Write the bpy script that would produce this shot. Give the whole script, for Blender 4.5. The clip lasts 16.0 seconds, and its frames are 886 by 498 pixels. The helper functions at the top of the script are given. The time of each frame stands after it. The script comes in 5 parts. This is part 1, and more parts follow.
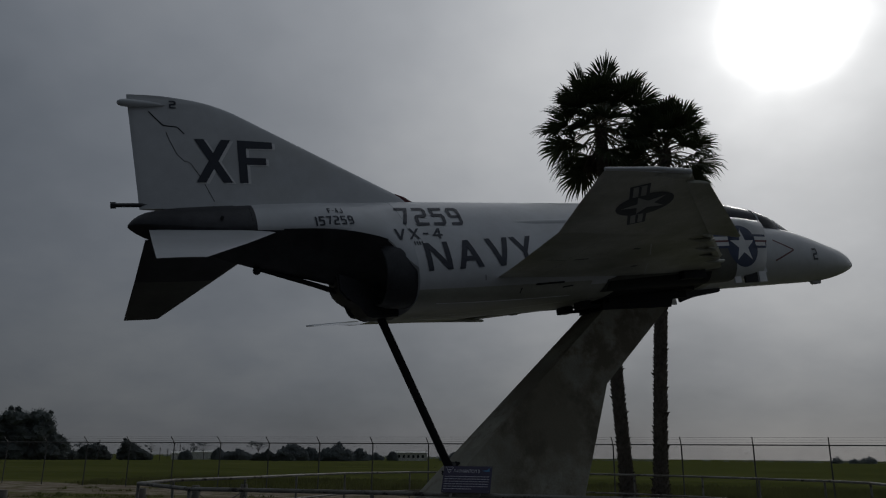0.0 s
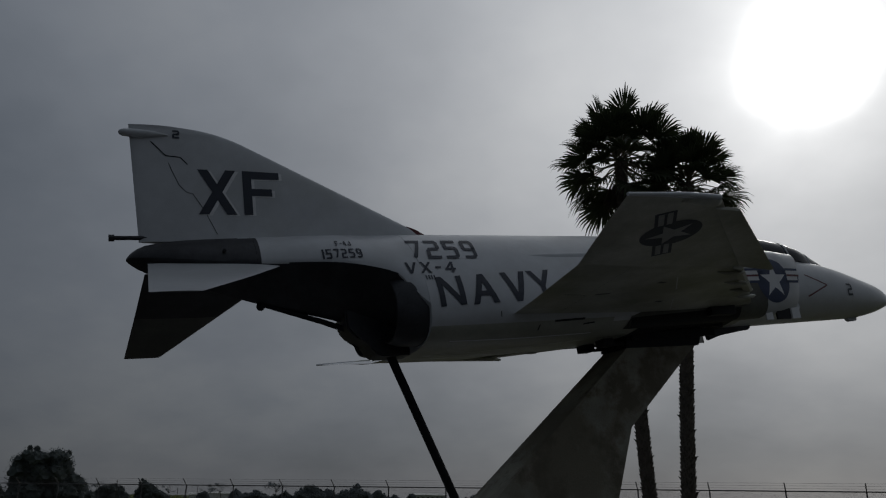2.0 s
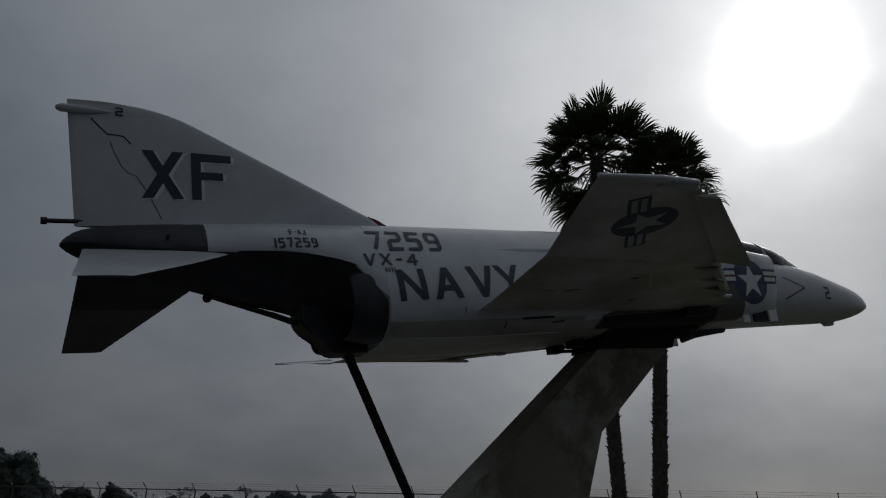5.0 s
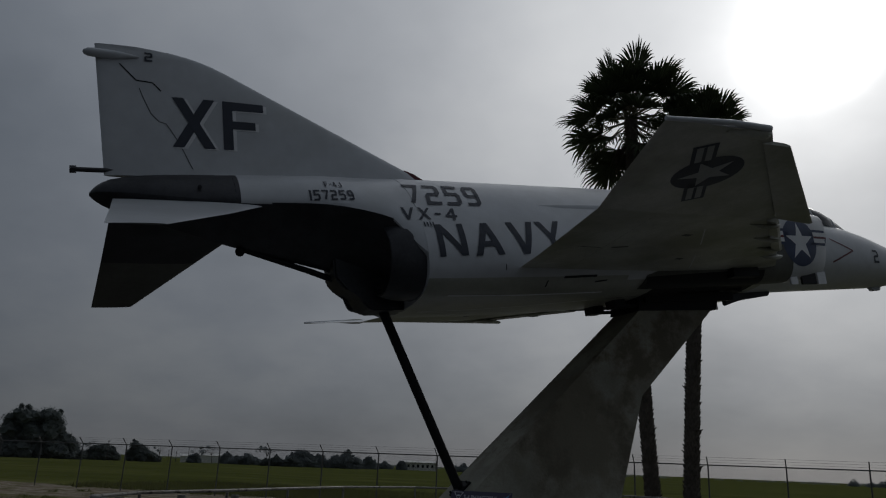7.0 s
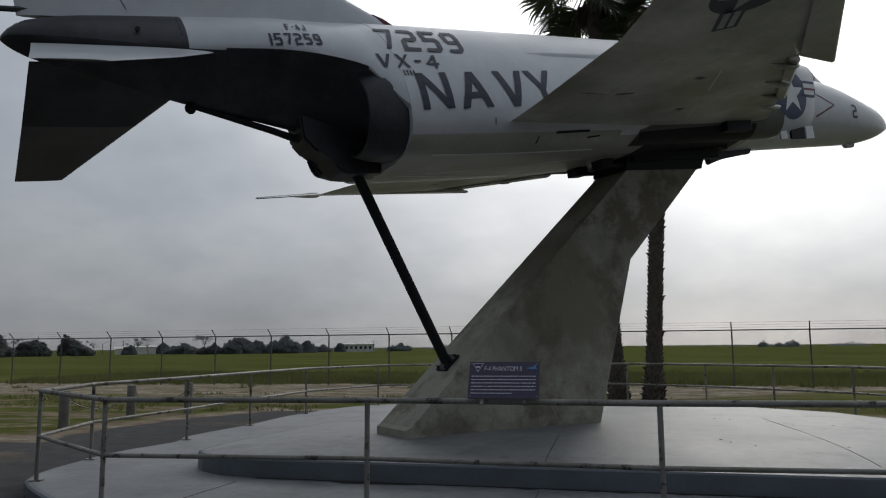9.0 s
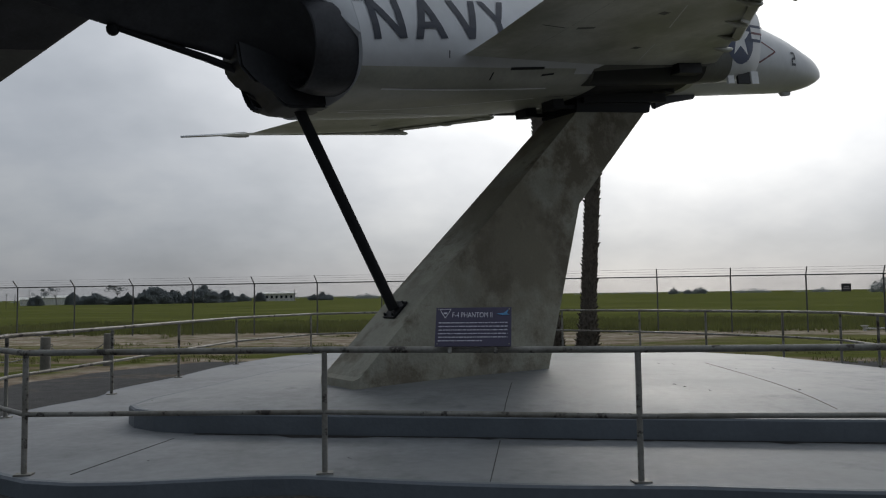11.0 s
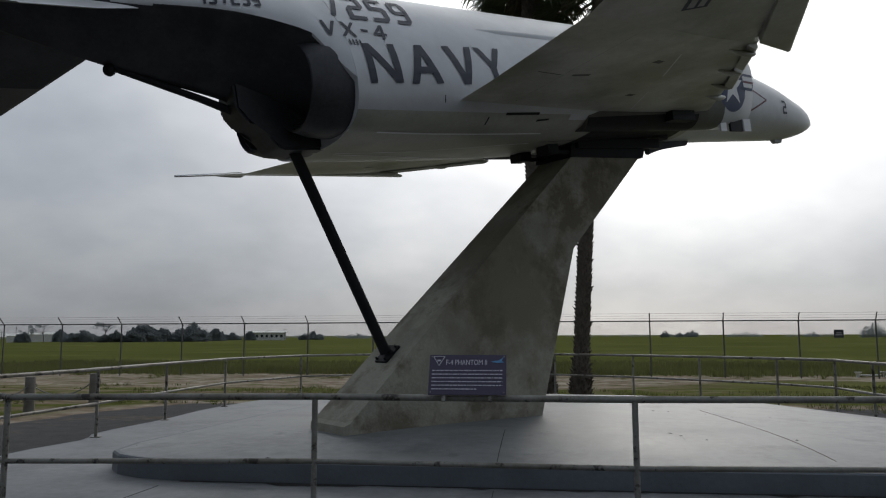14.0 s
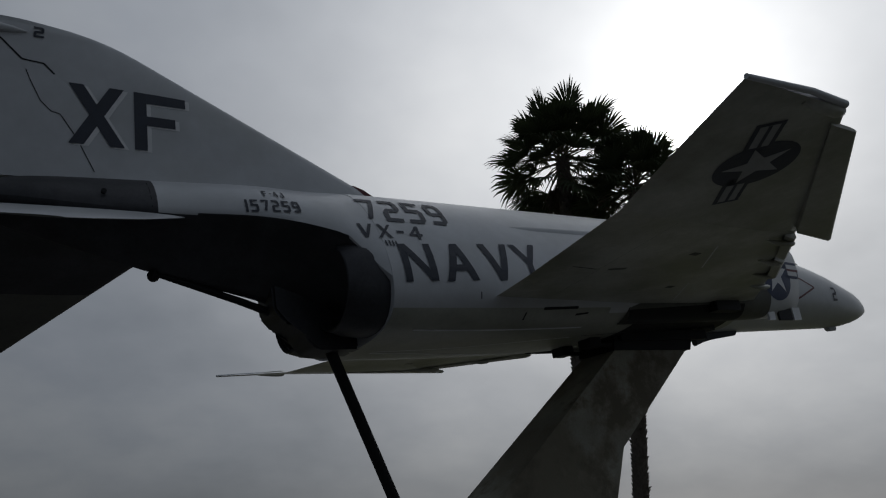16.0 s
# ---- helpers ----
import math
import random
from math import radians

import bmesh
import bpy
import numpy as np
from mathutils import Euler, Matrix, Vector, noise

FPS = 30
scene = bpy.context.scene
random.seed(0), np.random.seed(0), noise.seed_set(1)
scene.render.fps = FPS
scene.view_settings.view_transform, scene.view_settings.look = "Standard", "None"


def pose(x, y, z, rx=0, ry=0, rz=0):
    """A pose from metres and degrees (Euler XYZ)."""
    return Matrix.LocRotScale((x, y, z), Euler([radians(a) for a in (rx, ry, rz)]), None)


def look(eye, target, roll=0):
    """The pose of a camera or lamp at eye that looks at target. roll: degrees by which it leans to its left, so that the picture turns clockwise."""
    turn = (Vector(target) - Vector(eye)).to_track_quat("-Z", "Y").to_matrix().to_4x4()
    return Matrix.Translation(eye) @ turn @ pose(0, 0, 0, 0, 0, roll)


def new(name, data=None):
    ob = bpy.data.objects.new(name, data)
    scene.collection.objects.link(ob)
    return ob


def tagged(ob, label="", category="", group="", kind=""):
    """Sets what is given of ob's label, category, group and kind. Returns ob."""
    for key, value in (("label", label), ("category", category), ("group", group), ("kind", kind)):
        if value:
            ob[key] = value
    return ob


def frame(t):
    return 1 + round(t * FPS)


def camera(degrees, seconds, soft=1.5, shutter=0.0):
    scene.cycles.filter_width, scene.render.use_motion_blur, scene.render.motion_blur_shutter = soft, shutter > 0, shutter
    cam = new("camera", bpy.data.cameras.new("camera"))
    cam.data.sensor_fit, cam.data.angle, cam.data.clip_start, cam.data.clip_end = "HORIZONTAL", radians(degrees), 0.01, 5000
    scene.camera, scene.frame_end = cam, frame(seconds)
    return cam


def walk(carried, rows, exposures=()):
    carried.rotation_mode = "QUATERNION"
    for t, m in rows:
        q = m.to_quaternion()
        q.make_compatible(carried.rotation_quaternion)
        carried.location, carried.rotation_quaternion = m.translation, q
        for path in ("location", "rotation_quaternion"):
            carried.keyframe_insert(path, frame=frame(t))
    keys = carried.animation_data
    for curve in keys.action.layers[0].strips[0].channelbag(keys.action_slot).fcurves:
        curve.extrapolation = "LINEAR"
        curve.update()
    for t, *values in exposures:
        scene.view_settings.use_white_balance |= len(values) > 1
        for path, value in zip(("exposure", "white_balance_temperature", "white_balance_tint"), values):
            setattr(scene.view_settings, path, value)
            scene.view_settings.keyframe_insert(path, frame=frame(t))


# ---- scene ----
cam = camera(60.59, 16.0, soft=1.15)
PATH = [
    (0, pose(-0.046, -1.492, 1.615, 105.33, -0.54, 1.04)),
    (0.5, pose(0.026, -1.440, 1.618, 105.79, -0.54, 1.36)),
    (1, pose(0.030, -1.332, 1.634, 106.42, -0.62, 1.53)),
    (1.5, pose(0.048, -1.134, 1.665, 107.24, -0.69, 1.94)),
    (2, pose(0.046, -0.850, 1.719, 108.24, -0.85, 2.49)),
    (2.5, pose(0.053, -0.541, 1.762, 109.39, -0.93, 3.24)),
    (3, pose(0.073, -0.354, 1.785, 109.89, -0.90, 3.51)),
    (3.5, pose(0.189, -0.229, 1.762, 109.64, -1.01, 1.89)),
    (3.7, pose(0.299, -0.218, 1.757, 109.52, -1.09, 1.34)),
    (5.8, pose(0.135, -0.020, 1.736, 107.93, -1.25, 0.55)),
    (6, pose(0.085, -0.020, 1.720, 107.68, -1.41, 0.94)),
    (6.5, pose(0.008, 0.117, 1.717, 106.86, -1.93, 1.60)),
    (7, pose(-0.062, 0.386, 1.726, 106.04, -2.21, 1.75)),
    (7.5, pose(-0.213, 0.702, 1.720, 105.09, -1.94, 1.55)),
    (8, pose(-0.390, 1.024, 1.672, 103.06, -1.13, 0.79)),
    (8.5, pose(-0.660, 1.293, 1.650, 99.93, 0.02, -1.05)),
    (9, pose(-0.804, 1.562, 1.641, 97.36, 0.47, -3.04)),
    (9.5, pose(-0.951, 1.739, 1.637, 95.57, 0.60, -5.22)),
    (9.7, pose(-0.995, 1.805, 1.626, 94.92, 0.70, -6.04)),
    (11.8, pose(-1.147, 2.168, 1.615, 93.38, 0.55, -9.68)),
    (12, pose(-1.149, 2.158, 1.622, 93.54, 0.49, -9.83)),
    (12.5, pose(-1.139, 2.166, 1.629, 94.16, 0.39, -9.93)),
    (13, pose(-1.142, 2.157, 1.635, 94.76, 0.32, -9.94)),
    (13.5, pose(-1.134, 2.171, 1.645, 95.54, 0.23, -9.79)),
    (14, pose(-1.140, 2.182, 1.664, 96.50, 0.19, -9.61)),
    (14.5, pose(-1.129, 2.246, 1.691, 100.09, 0.15, -9.25)),
    (15, pose(-1.113, 2.145, 1.697, 106.76, 0.22, -8.63)),
    (15.5, pose(-1.076, 2.184, 1.718, 110.33, 0.47, -7.82)),
    (16, pose(-0.983, 2.313, 1.766, 110.94, 0.39, -5.85)),
]
EXPOSURES = [(0.0, -0.95, 6320, 10), (3.5, -0.89, 6320, 10), (6.0, -0.88, 6320, 10), (7.0, -0.78, 6320, 10), (8.0, -0.55, 6400, 10), (9.0, 0.58, 6500, 10), (9.7, 0.74, 6500, 10), (12.0, 0.69, 6500, 10), (13.5, 0.69, 6500, 10), (14.5, 0.52, 6500, 10), (15.2, -0.1, 6400, 10), (16.0, -0.55, 6320, 10)]
walk(cam, PATH, EXPOSURES)

# ---------------------------------------------------------------- sky and light
SUN_AZ, SUN_EL = 26.2, 29.2          # degrees east of +y, above the horizon
sun_dir = Vector((math.sin(radians(SUN_AZ)) * math.cos(radians(SUN_EL)),
                  math.cos(radians(SUN_AZ)) * math.cos(radians(SUN_EL)), math.sin(radians(SUN_EL))))
world = bpy.data.worlds.new("overcast_sky")
scene.world = world
world.use_nodes = True


class Nodes:
    """Short hand for building node trees."""

    def __init__(self, tree):
        self.t = tree
        tree.nodes.clear()

    def n(self, kind, **props):
        node = self.t.nodes.new(kind)
        for key, value in props.items():
            if key == "op":
                node.operation = value
            elif key == "blend":
                node.blend_type = value
            elif key == "sky":
                node.sky_type = value
        return node

    def link(self, a, b):
        self.t.links.new(a, b)

    def put(self, socket, value):
        if isinstance(value, bpy.types.NodeSocket):
            self.link(value, socket)
        else:
            socket.default_value = value

    def math(self, op, a, b=0.0, clamp=False):
        m = self.n("ShaderNodeMath", op=op)
        m.use_clamp = clamp
        self.put(m.inputs[0], a)
        self.put(m.inputs[1], b)
        return m.outputs[0]

    def mix(self, fac, a, b, blend="MIX"):
        m = self.n("ShaderNodeMix", blend=blend)
        m.data_type = "RGBA"
        self.put(m.inputs["Factor"], fac)
        self.put(m.inputs[6], a)
        self.put(m.inputs[7], b)
        return m.outputs[2]

    def noise(self, vec, scale, detail=4.0, rough=0.55):
        m = self.n("ShaderNodeTexNoise")
        m.inputs["Scale"].default_value = scale
        m.inputs["Detail"].default_value = detail
        m.inputs["Roughness"].default_value = rough
        self.link(vec, m.inputs["Vector"])
        return m.outputs["Fac"]

    def ramp(self, fac, *stops):
        m = self.n("ShaderNodeValToRGB")
        el = m.color_ramp.elements
        while len(el) < len(stops):
            el.new(0.5)
        for e, (p, col) in zip(el, stops):
            e.position = p
            e.color = (*col, 1) if isinstance(col, tuple) else (col, col, col, 1)
        self.put(m.inputs[0], fac)
        return m.outputs[0]


def build_sky():
    k = Nodes(world.node_tree)
    tc = k.n("ShaderNodeTexCoord")
    gen = tc.outputs["Generated"]
    sky = k.n("ShaderNodeTexSky", sky="NISHITA")
    sky.sun_disc = False
    sky.sun_elevation, sky.sun_rotation = radians(SUN_EL), radians(SUN_AZ)
    # flattened coordinate, so that the cloud sheet stretches towards the horizon
    sep = k.n("ShaderNodeSeparateXYZ")
    k.link(gen, sep.inputs[0])
    zz = k.math("ADD", k.math("MAXIMUM", sep.outputs[2], 0.0), 0.42)
    comb = k.n("ShaderNodeCombineXYZ")
    k.link(k.math("DIVIDE", sep.outputs[0], zz), comb.inputs[0])
    k.link(k.math("DIVIDE", sep.outputs[1], zz), comb.inputs[1])
    big = k.noise(comb.outputs[0], 1.5, 5.0, 0.5)
    small = k.noise(comb.outputs[0], 3.4, 5.0, 0.55)
    cloud = k.math("ADD", k.math("MULTIPLY", big, 0.75), k.math("MULTIPLY", small, 0.25))
    tone = k.ramp(cloud, (0.30, (0.63, 0.69, 0.78)), (0.50, (0.935, 0.99, 1.085)), (0.70, (1.29, 1.32, 1.36)))
    # the cloud sheet thins towards the sun: broad rise, veil and the burnt-out patch
    dot = k.n("ShaderNodeVectorMath", op="DOT_PRODUCT")
    k.link(gen, dot.inputs[0])
    dot.inputs[1].default_value = sun_dir
    d = dot.outputs["Value"]
    half = k.math("MULTIPLY", k.math("ADD", d, 1.0), 0.5)
    lum = k.math("ADD", k.math("MULTIPLY", k.math("POWER", half, 2.4), 0.215), 0.106)
    rise = k.math("MINIMUM", k.math("ADD", k.math("MULTIPLY", k.math("MAXIMUM", sep.outputs[2], 0.0), 1.25), 0.67), 1.6)
    lum = k.math("MULTIPLY", lum, rise)
    aloft = k.math("DIVIDE", k.math("SUBTRACT", sep.outputs[2], 0.02), 0.30, True)
    away = k.math("MULTIPLY", k.math("SUBTRACT", 1.0, k.math("POWER", half, 1.5)), k.math("ADD", k.math("MULTIPLY", aloft, 0.6), 0.4))
    cool = k.mix(away, (1.0, 1.0, 1.0, 1), (0.885, 0.99, 1.08, 1))
    grey = k.mix(1.0, k.mix(1.0, tone, lum, "MULTIPLY"), cool, "MULTIPLY")
    dp = k.math("MAXIMUM", d, 0.0)
    ragged = k.math("MINIMUM", k.math("ADD", dp, k.math("MULTIPLY", k.math("ADD", k.math("SUBTRACT", big, 0.5), k.math("MULTIPLY", k.math("SUBTRACT", small, 0.5), 0.5)), 0.010)), 1.0)
    broad = k.math("MULTIPLY", k.math("MULTIPLY", k.math("POWER", dp, 9.0), 0.80), k.math("ADD", cloud, 0.5))
    # a darker bank of cloud lies along the horizon below the sun
    bank = k.math("DIVIDE", k.math("SUBTRACT", k.math("ADD", sep.outputs[2], k.math("MULTIPLY", k.math("SUBTRACT", big, 0.5), 0.12)), 0.06), 0.20, True)
    broad = k.math("MULTIPLY", broad, k.math("ADD", k.math("MULTIPLY", bank, 0.60), 0.40))
    mid = k.math("MULTIPLY", k.math("POWER", ragged, 110.0), 0.7)
    core = k.math("MULTIPLY", k.math("POWER", k.math("DIVIDE", k.math("SUBTRACT", ragged, 0.9880), 0.0120, True), 10.0), 6.0)
    glow = k.math("ADD", k.math("ADD", broad, mid), core)
    gcol = k.mix(1.0, (1.0, 0.978, 0.93, 1), glow, "MULTIPLY")
    total = k.mix(1.0, grey, gcol, "ADD")
    total = k.mix(0.003, total, sky.outputs[0])
    bg = k.n("ShaderNodeBackground")
    k.link(total, bg.inputs[0])
    bg.inputs[1].default_value = 1.0
    out = k.n("ShaderNodeOutputWorld")
    k.link(bg.outputs[0], out.inputs[0])


build_sky()
sun_data = bpy.data.lights.new("sun", "SUN")
sun_data.energy, sun_data.angle, sun_data.color = 0.35, radians(12), (1.0, 0.96, 0.9)
sun = new("sun", sun_data)
sun.matrix_world = look((0, 0, 40), Vector((0, 0, 40)) - sun_dir)


# ---------------------------------------------------------------- materials
def material(name, base, rough=0.6, metal=0.0, vary=0.12, grain=6.0, fine=60.0, bump=0.15, stain=None, stain_amt=0.0, spec=0.5, object_random=0.0, spots=None, glow_through=0.0):
    """A surface of one base colour with variation at two scales, fine relief and optional stains."""
    m = bpy.data.materials.new(name)
    m.use_nodes = True
    k = Nodes(m.node_tree)
    tc = k.n("ShaderNodeTexCoord")
    vec = tc.outputs["Object"]
    a, b = k.noise(vec, grain, 5.0), k.noise(vec, fine, 3.0)
    lo = tuple(max(0.0, c * (1 - vary * 1.6)) for c in base)
    hi = tuple(min(1.0, c * (1 + vary * 1.6)) for c in base)
    col = k.ramp(k.math("ADD", k.math("MULTIPLY", a, 0.7), k.math("MULTIPLY", b, 0.3)), (0.28, lo), (0.72, hi))
    if stain:
        s = k.ramp(k.noise(vec, grain * 0.35, 6.0, 0.65), (0.47, 0.0), (0.62, 1.0))
        col = k.mix(k.math("MULTIPLY", s, stain_amt), col, (*stain, 1))
    if spots:
        tint, size, lo_s, hi_s = spots
        s = k.ramp(k.noise(vec, size, 6.0, 0.7), (lo_s, 0.0), (hi_s, 1.0))
        col = k.mix(s, col, (*tint, 1))
    if object_random:
        info = k.n("ShaderNodeObjectInfo")
        shade = k.math("ADD", k.math("MULTIPLY", info.outputs["Random"], object_random), 1 - object_random / 2)
        col = k.mix(1.0, col, shade, "MULTIPLY")
    p = k.n("ShaderNodeBsdfPrincipled")
    k.link(col, p.inputs["Base Color"])
    k.link(k.math("ADD", k.math("MULTIPLY", a, 0.25), rough - 0.125, True), p.inputs["Roughness"])
    p.inputs["Metallic"].default_value = metal
    p.inputs["Specular IOR Level"].default_value = spec
    if bump:
        bp = k.n("ShaderNodeBump")
        bp.inputs["Strength"].default_value = bump
        bp.inputs["Distance"].default_value = 0.02
        k.link(b, bp.inputs["Height"])
        k.link(bp.outputs[0], p.inputs["Normal"])
    out = k.n("ShaderNodeOutputMaterial")
    shader = p.outputs[0]
    if glow_through:
        thin = k.n("ShaderNodeBsdfTranslucent")
        k.link(col, thin.inputs[0])
        both = k.n("ShaderNodeMixShader")
        both.inputs[0].default_value = glow_through
        k.link(shader, both.inputs[1])
        k.link(thin.outputs[0], both.inputs[2])
        shader = both.outputs[0]
    k.link(shader, out.inputs[0])
    return m


PAINT = material("gull_grey_paint", (0.53, 0.54, 0.555), 0.34, 0, 0.08, 1.1, 6, 0.10, (0.40, 0.40, 0.37), 0.35)
# lower skin: grime, plus underside shade and green grass bounce put into the colour
WHITE = material("shaded_grimy_paint", (0.43, 0.43, 0.375), 0.36, 0, 0.16, 1.4, 16, 0.03, (0.15, 0.15, 0.095), 0.75, spots=((0.24, 0.235, 0.165), 0.8, 0.44, 0.74))
# fuselage belly: the shade of the underside is put into this darker colour
BELLY = material("shaded_belly_paint", (0.33, 0.33, 0.28), 0.38, 0, 0.16, 1.4, 16, 0.03, (0.15, 0.15, 0.10), 0.6)
# wing emblem colours: fading, and the wing's underside shade put into them
SHADED_WHITE = material("faded_shaded_white", (0.36, 0.36, 0.345), 0.6, 0, 0.1, 3, 30, 0.03, (0.25, 0.25, 0.22), 0.6)
SHADED_BLUE = material("faded_shaded_blue", (0.035, 0.04, 0.055), 0.6, 0, 0.2, 3, 30, 0.03, (0.09, 0.095, 0.095), 0.5)
DIRT = material("damp_black_dirt", (0.026, 0.024, 0.022), 0.9, 0, 0.3, 8, 60, 0.3)
# dark skin: carries shade on duct and tailplane, and the wing's smear
SHADE_GRIME = material("shade_and_grime_paint", (0.10, 0.10, 0.085), 0.55, 0, 0.2, 1.2, 16, 0.03, (0.05, 0.05, 0.045), 0.6)
BARE = material("burnt_titanium", (0.055, 0.055, 0.06), 0.5, 0.55, 0.25, 2.0, 24, 0.05, (0.02, 0.02, 0.02), 0.5)
# black parts, and the shade painted round the saddle
BLACK = material("black_paint_and_shade", (0.012, 0.012, 0.0135), 0.6, 0, 0.25, 5, 50, 0.08, spec=0.25)
STENCIL = material("navy_black_lettering", (0.025, 0.03, 0.045), 0.55, 0, 0.2, 6, 60, 0.03)
INSIG_BLUE = material("insignia_blue", (0.03, 0.045, 0.10), 0.5, 0, 0.15, 6, 60, 0.03)
INSIG_WHITE = material("insignia_white", (0.72, 0.72, 0.72), 0.5, 0, 0.06, 6, 60, 0.03)
INSIG_RED = material("insignia_red", (0.15, 0.035, 0.04), 0.5, 0, 0.12, 6, 60, 0.03)
RED = material("red_warning_paint", (0.12, 0.022, 0.026), 0.5, 0, 0.15, 6, 60, 0.03)
RADOME = material("radome_grey", (0.42, 0.43, 0.44), 0.4, 0, 0.08, 2, 20, 0.02)
CONCRETE = material("weathered_concrete", (0.35, 0.335, 0.27), 0.85, 0, 0.18, 1.6, 28, 0.4, (0.20, 0.175, 0.125), 0.8, spots=((0.175, 0.15, 0.11), 1.0, 0.52, 0.63))
SLAB = material("painted_grey_slab", (0.205, 0.210, 0.213), 0.56, 0, 0.26, 1.4, 9, 0.10, (0.265, 0.268, 0.265), 0.7, spec=0.34, spots=((0.14, 0.145, 0.148), 1.1, 0.56, 0.70))
# lower platform: slightly darker and rougher than the raised slab
LOWER = material("lower_grey_slab", (0.196, 0.202, 0.208), 0.60, 0, 0.25, 1.3, 9, 0.10, (0.245, 0.249, 0.25), 0.65, spec=0.30, spots=((0.125, 0.130, 0.134), 0.8, 0.56, 0.72))
KERB = material("blue_grey_kerb_paint", (0.112, 0.127, 0.144), 0.55, 0, 0.12, 1.5, 20, 0.2, (0.07, 0.08, 0.09), 0.5)
RAIL = material("galvanised_rail", (0.24, 0.23, 0.205), 0.55, 0.15, 0.2, 5, 40, 0.1, (0.14, 0.12, 0.09), 0.75, spec=0.4, spots=((0.05, 0.042, 0.036), 7.0, 0.56, 0.62))
STEEL = material("fence_steel", (0.10, 0.10, 0.10), 0.6, 0.4, 0.2, 4, 40, 0.1)
TRUNK = material("palm_bark", (0.10, 0.085, 0.068), 0.95, 0, 0.3, 6, 40, 0.8)
FROND = material("palm_frond_green", (0.045, 0.058, 0.027), 0.6, 0, 0.25, 3, 30, 0.1, spec=0.3, glow_through=0.25)
STALK = material("pale_leaf_stalk", (0.10, 0.09, 0.05), 0.7, 0, 0.2, 4, 30, 0.1)
DEAD = material("dry_palm_frond", (0.10, 0.08, 0.055), 0.9, 0, 0.25, 3, 30, 0.1)
# distance haze is put into these foliage colours: paler and bluer farther off
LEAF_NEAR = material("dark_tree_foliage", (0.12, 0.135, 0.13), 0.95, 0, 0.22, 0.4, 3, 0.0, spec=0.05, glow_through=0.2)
LEAF = material("hazed_tree_foliage", (0.19, 0.21, 0.215), 0.95, 0, 0.2, 0.4, 3, 0.0, spec=0.05, glow_through=0.2)
FAR_LEAF = material("hazed_far_foliage", (0.27, 0.295, 0.30), 0.95, 0, 0.12, 0.4, 3, 0.0, spec=0.05, glow_through=0.3)
BARK = material("far_tree_bark", (0.09, 0.08, 0.07), 0.9, 0, 0.2, 3, 20, 0.2)
PLASTER = material("pale_plaster", (0.66, 0.65, 0.61), 0.9, 0, 0.1, 0.4, 4, 0.1)
GLASS_DARK = material("dark_window", (0.02, 0.022, 0.025), 0.2, 0, 0.1, 2, 20, 0)
WOOD = material("weathered_bollard_wood", (0.16, 0.15, 0.13), 0.9, 0, 0.25, 5, 50, 0.4)
BIN = material("black_bin_plastic", (0.015, 0.015, 0.016), 0.5, 0, 0.2, 6, 60, 0.1)
SIGN = material("purple_sign_panel", (0.055, 0.045, 0.085), 0.45, 0, 0.1, 4, 40, 0.02)
INK = material("white_sign_print", (0.62, 0.60, 0.66), 0.6, 0, 0.1, 6, 60, 0.0)
INK_BLUE = material("light_blue_sign_print", (0.10, 0.28, 0.50), 0.6, 0, 0.15, 6, 60, 0.0)
CANOPY = material("tinted_canopy_glass", (0.012, 0.014, 0.016), 0.24, 0, 0.1, 2, 20, 0.0, spec=0.25)
RUST = material("rusty_joint_filler", (0.18, 0.135, 0.12), 0.9, 0, 0.2, 8, 60, 0.2)
PRINT_DULL = material("dull_print", (0.33, 0.30, 0.31), 0.6, 0, 0.2, 9, 60, 0.0)
BOARD = material("small_fence_sign_dark", (0.05, 0.05, 0.05), 0.6, 0, 0.2, 6, 60, 0.0)


# ---------------------------------------------------------------- mesh helpers
def finish(name, bm, mat, parent=None, label="", smooth=False):
    me = bpy.data.meshes.new(name)
    bmesh.ops.recalc_face_normals(bm, faces=bm.faces)
    bm.to_mesh(me)
    bm.free()
    for mm in mat if isinstance(mat, (list, tuple)) else [mat]:
        me.materials.append(mm)
    if smooth:
        me.shade_smooth()
        me.set_sharp_from_angle(angle=radians(40))
    ob = new(name, me)
    if parent is not None:
        ob.parent = parent
    if label:
        tagged(ob, label)
    return ob


def part(name, bm, mat, parent, label="", smooth=False):
    return finish(name, bm, mat, parent, label, smooth)


def thing(name, label, category, m=None, group=""):
    ob = new(name)
    ob.empty_display_size = 0.2
    if m is not None:
        ob.matrix_world = m
    return tagged(ob, label, category, group)


def box(bm, x0, x1, y0, y1, z0, z1, bevel=0.0, m=None, mat=0):
    r = bmesh.ops.create_cube(bm, size=1.0)
    vs = r["verts"]
    for v in vs:
        v.co = Vector(((x0 + x1) / 2 + v.co.x * (x1 - x0), (y0 + y1) / 2 + v.co.y * (y1 - y0), (z0 + z1) / 2 + v.co.z * (z1 - z0)))
    fs = list({f for v in vs for f in v.link_faces})
    for f in fs:
        f.material_index = mat
    if bevel:
        es = list({e for v in vs for e in v.link_edges})
        rr = bmesh.ops.bevel(bm, geom=es, offset=bevel, segments=2, profile=0.7, affect="EDGES")
        vs = list({v for f in rr["faces"] for v in f.verts} | {v for v in vs if v.is_valid})
    if m is not None:
        bmesh.ops.transform(bm, matrix=m, verts=[v for v in vs if v.is_valid])
    return vs


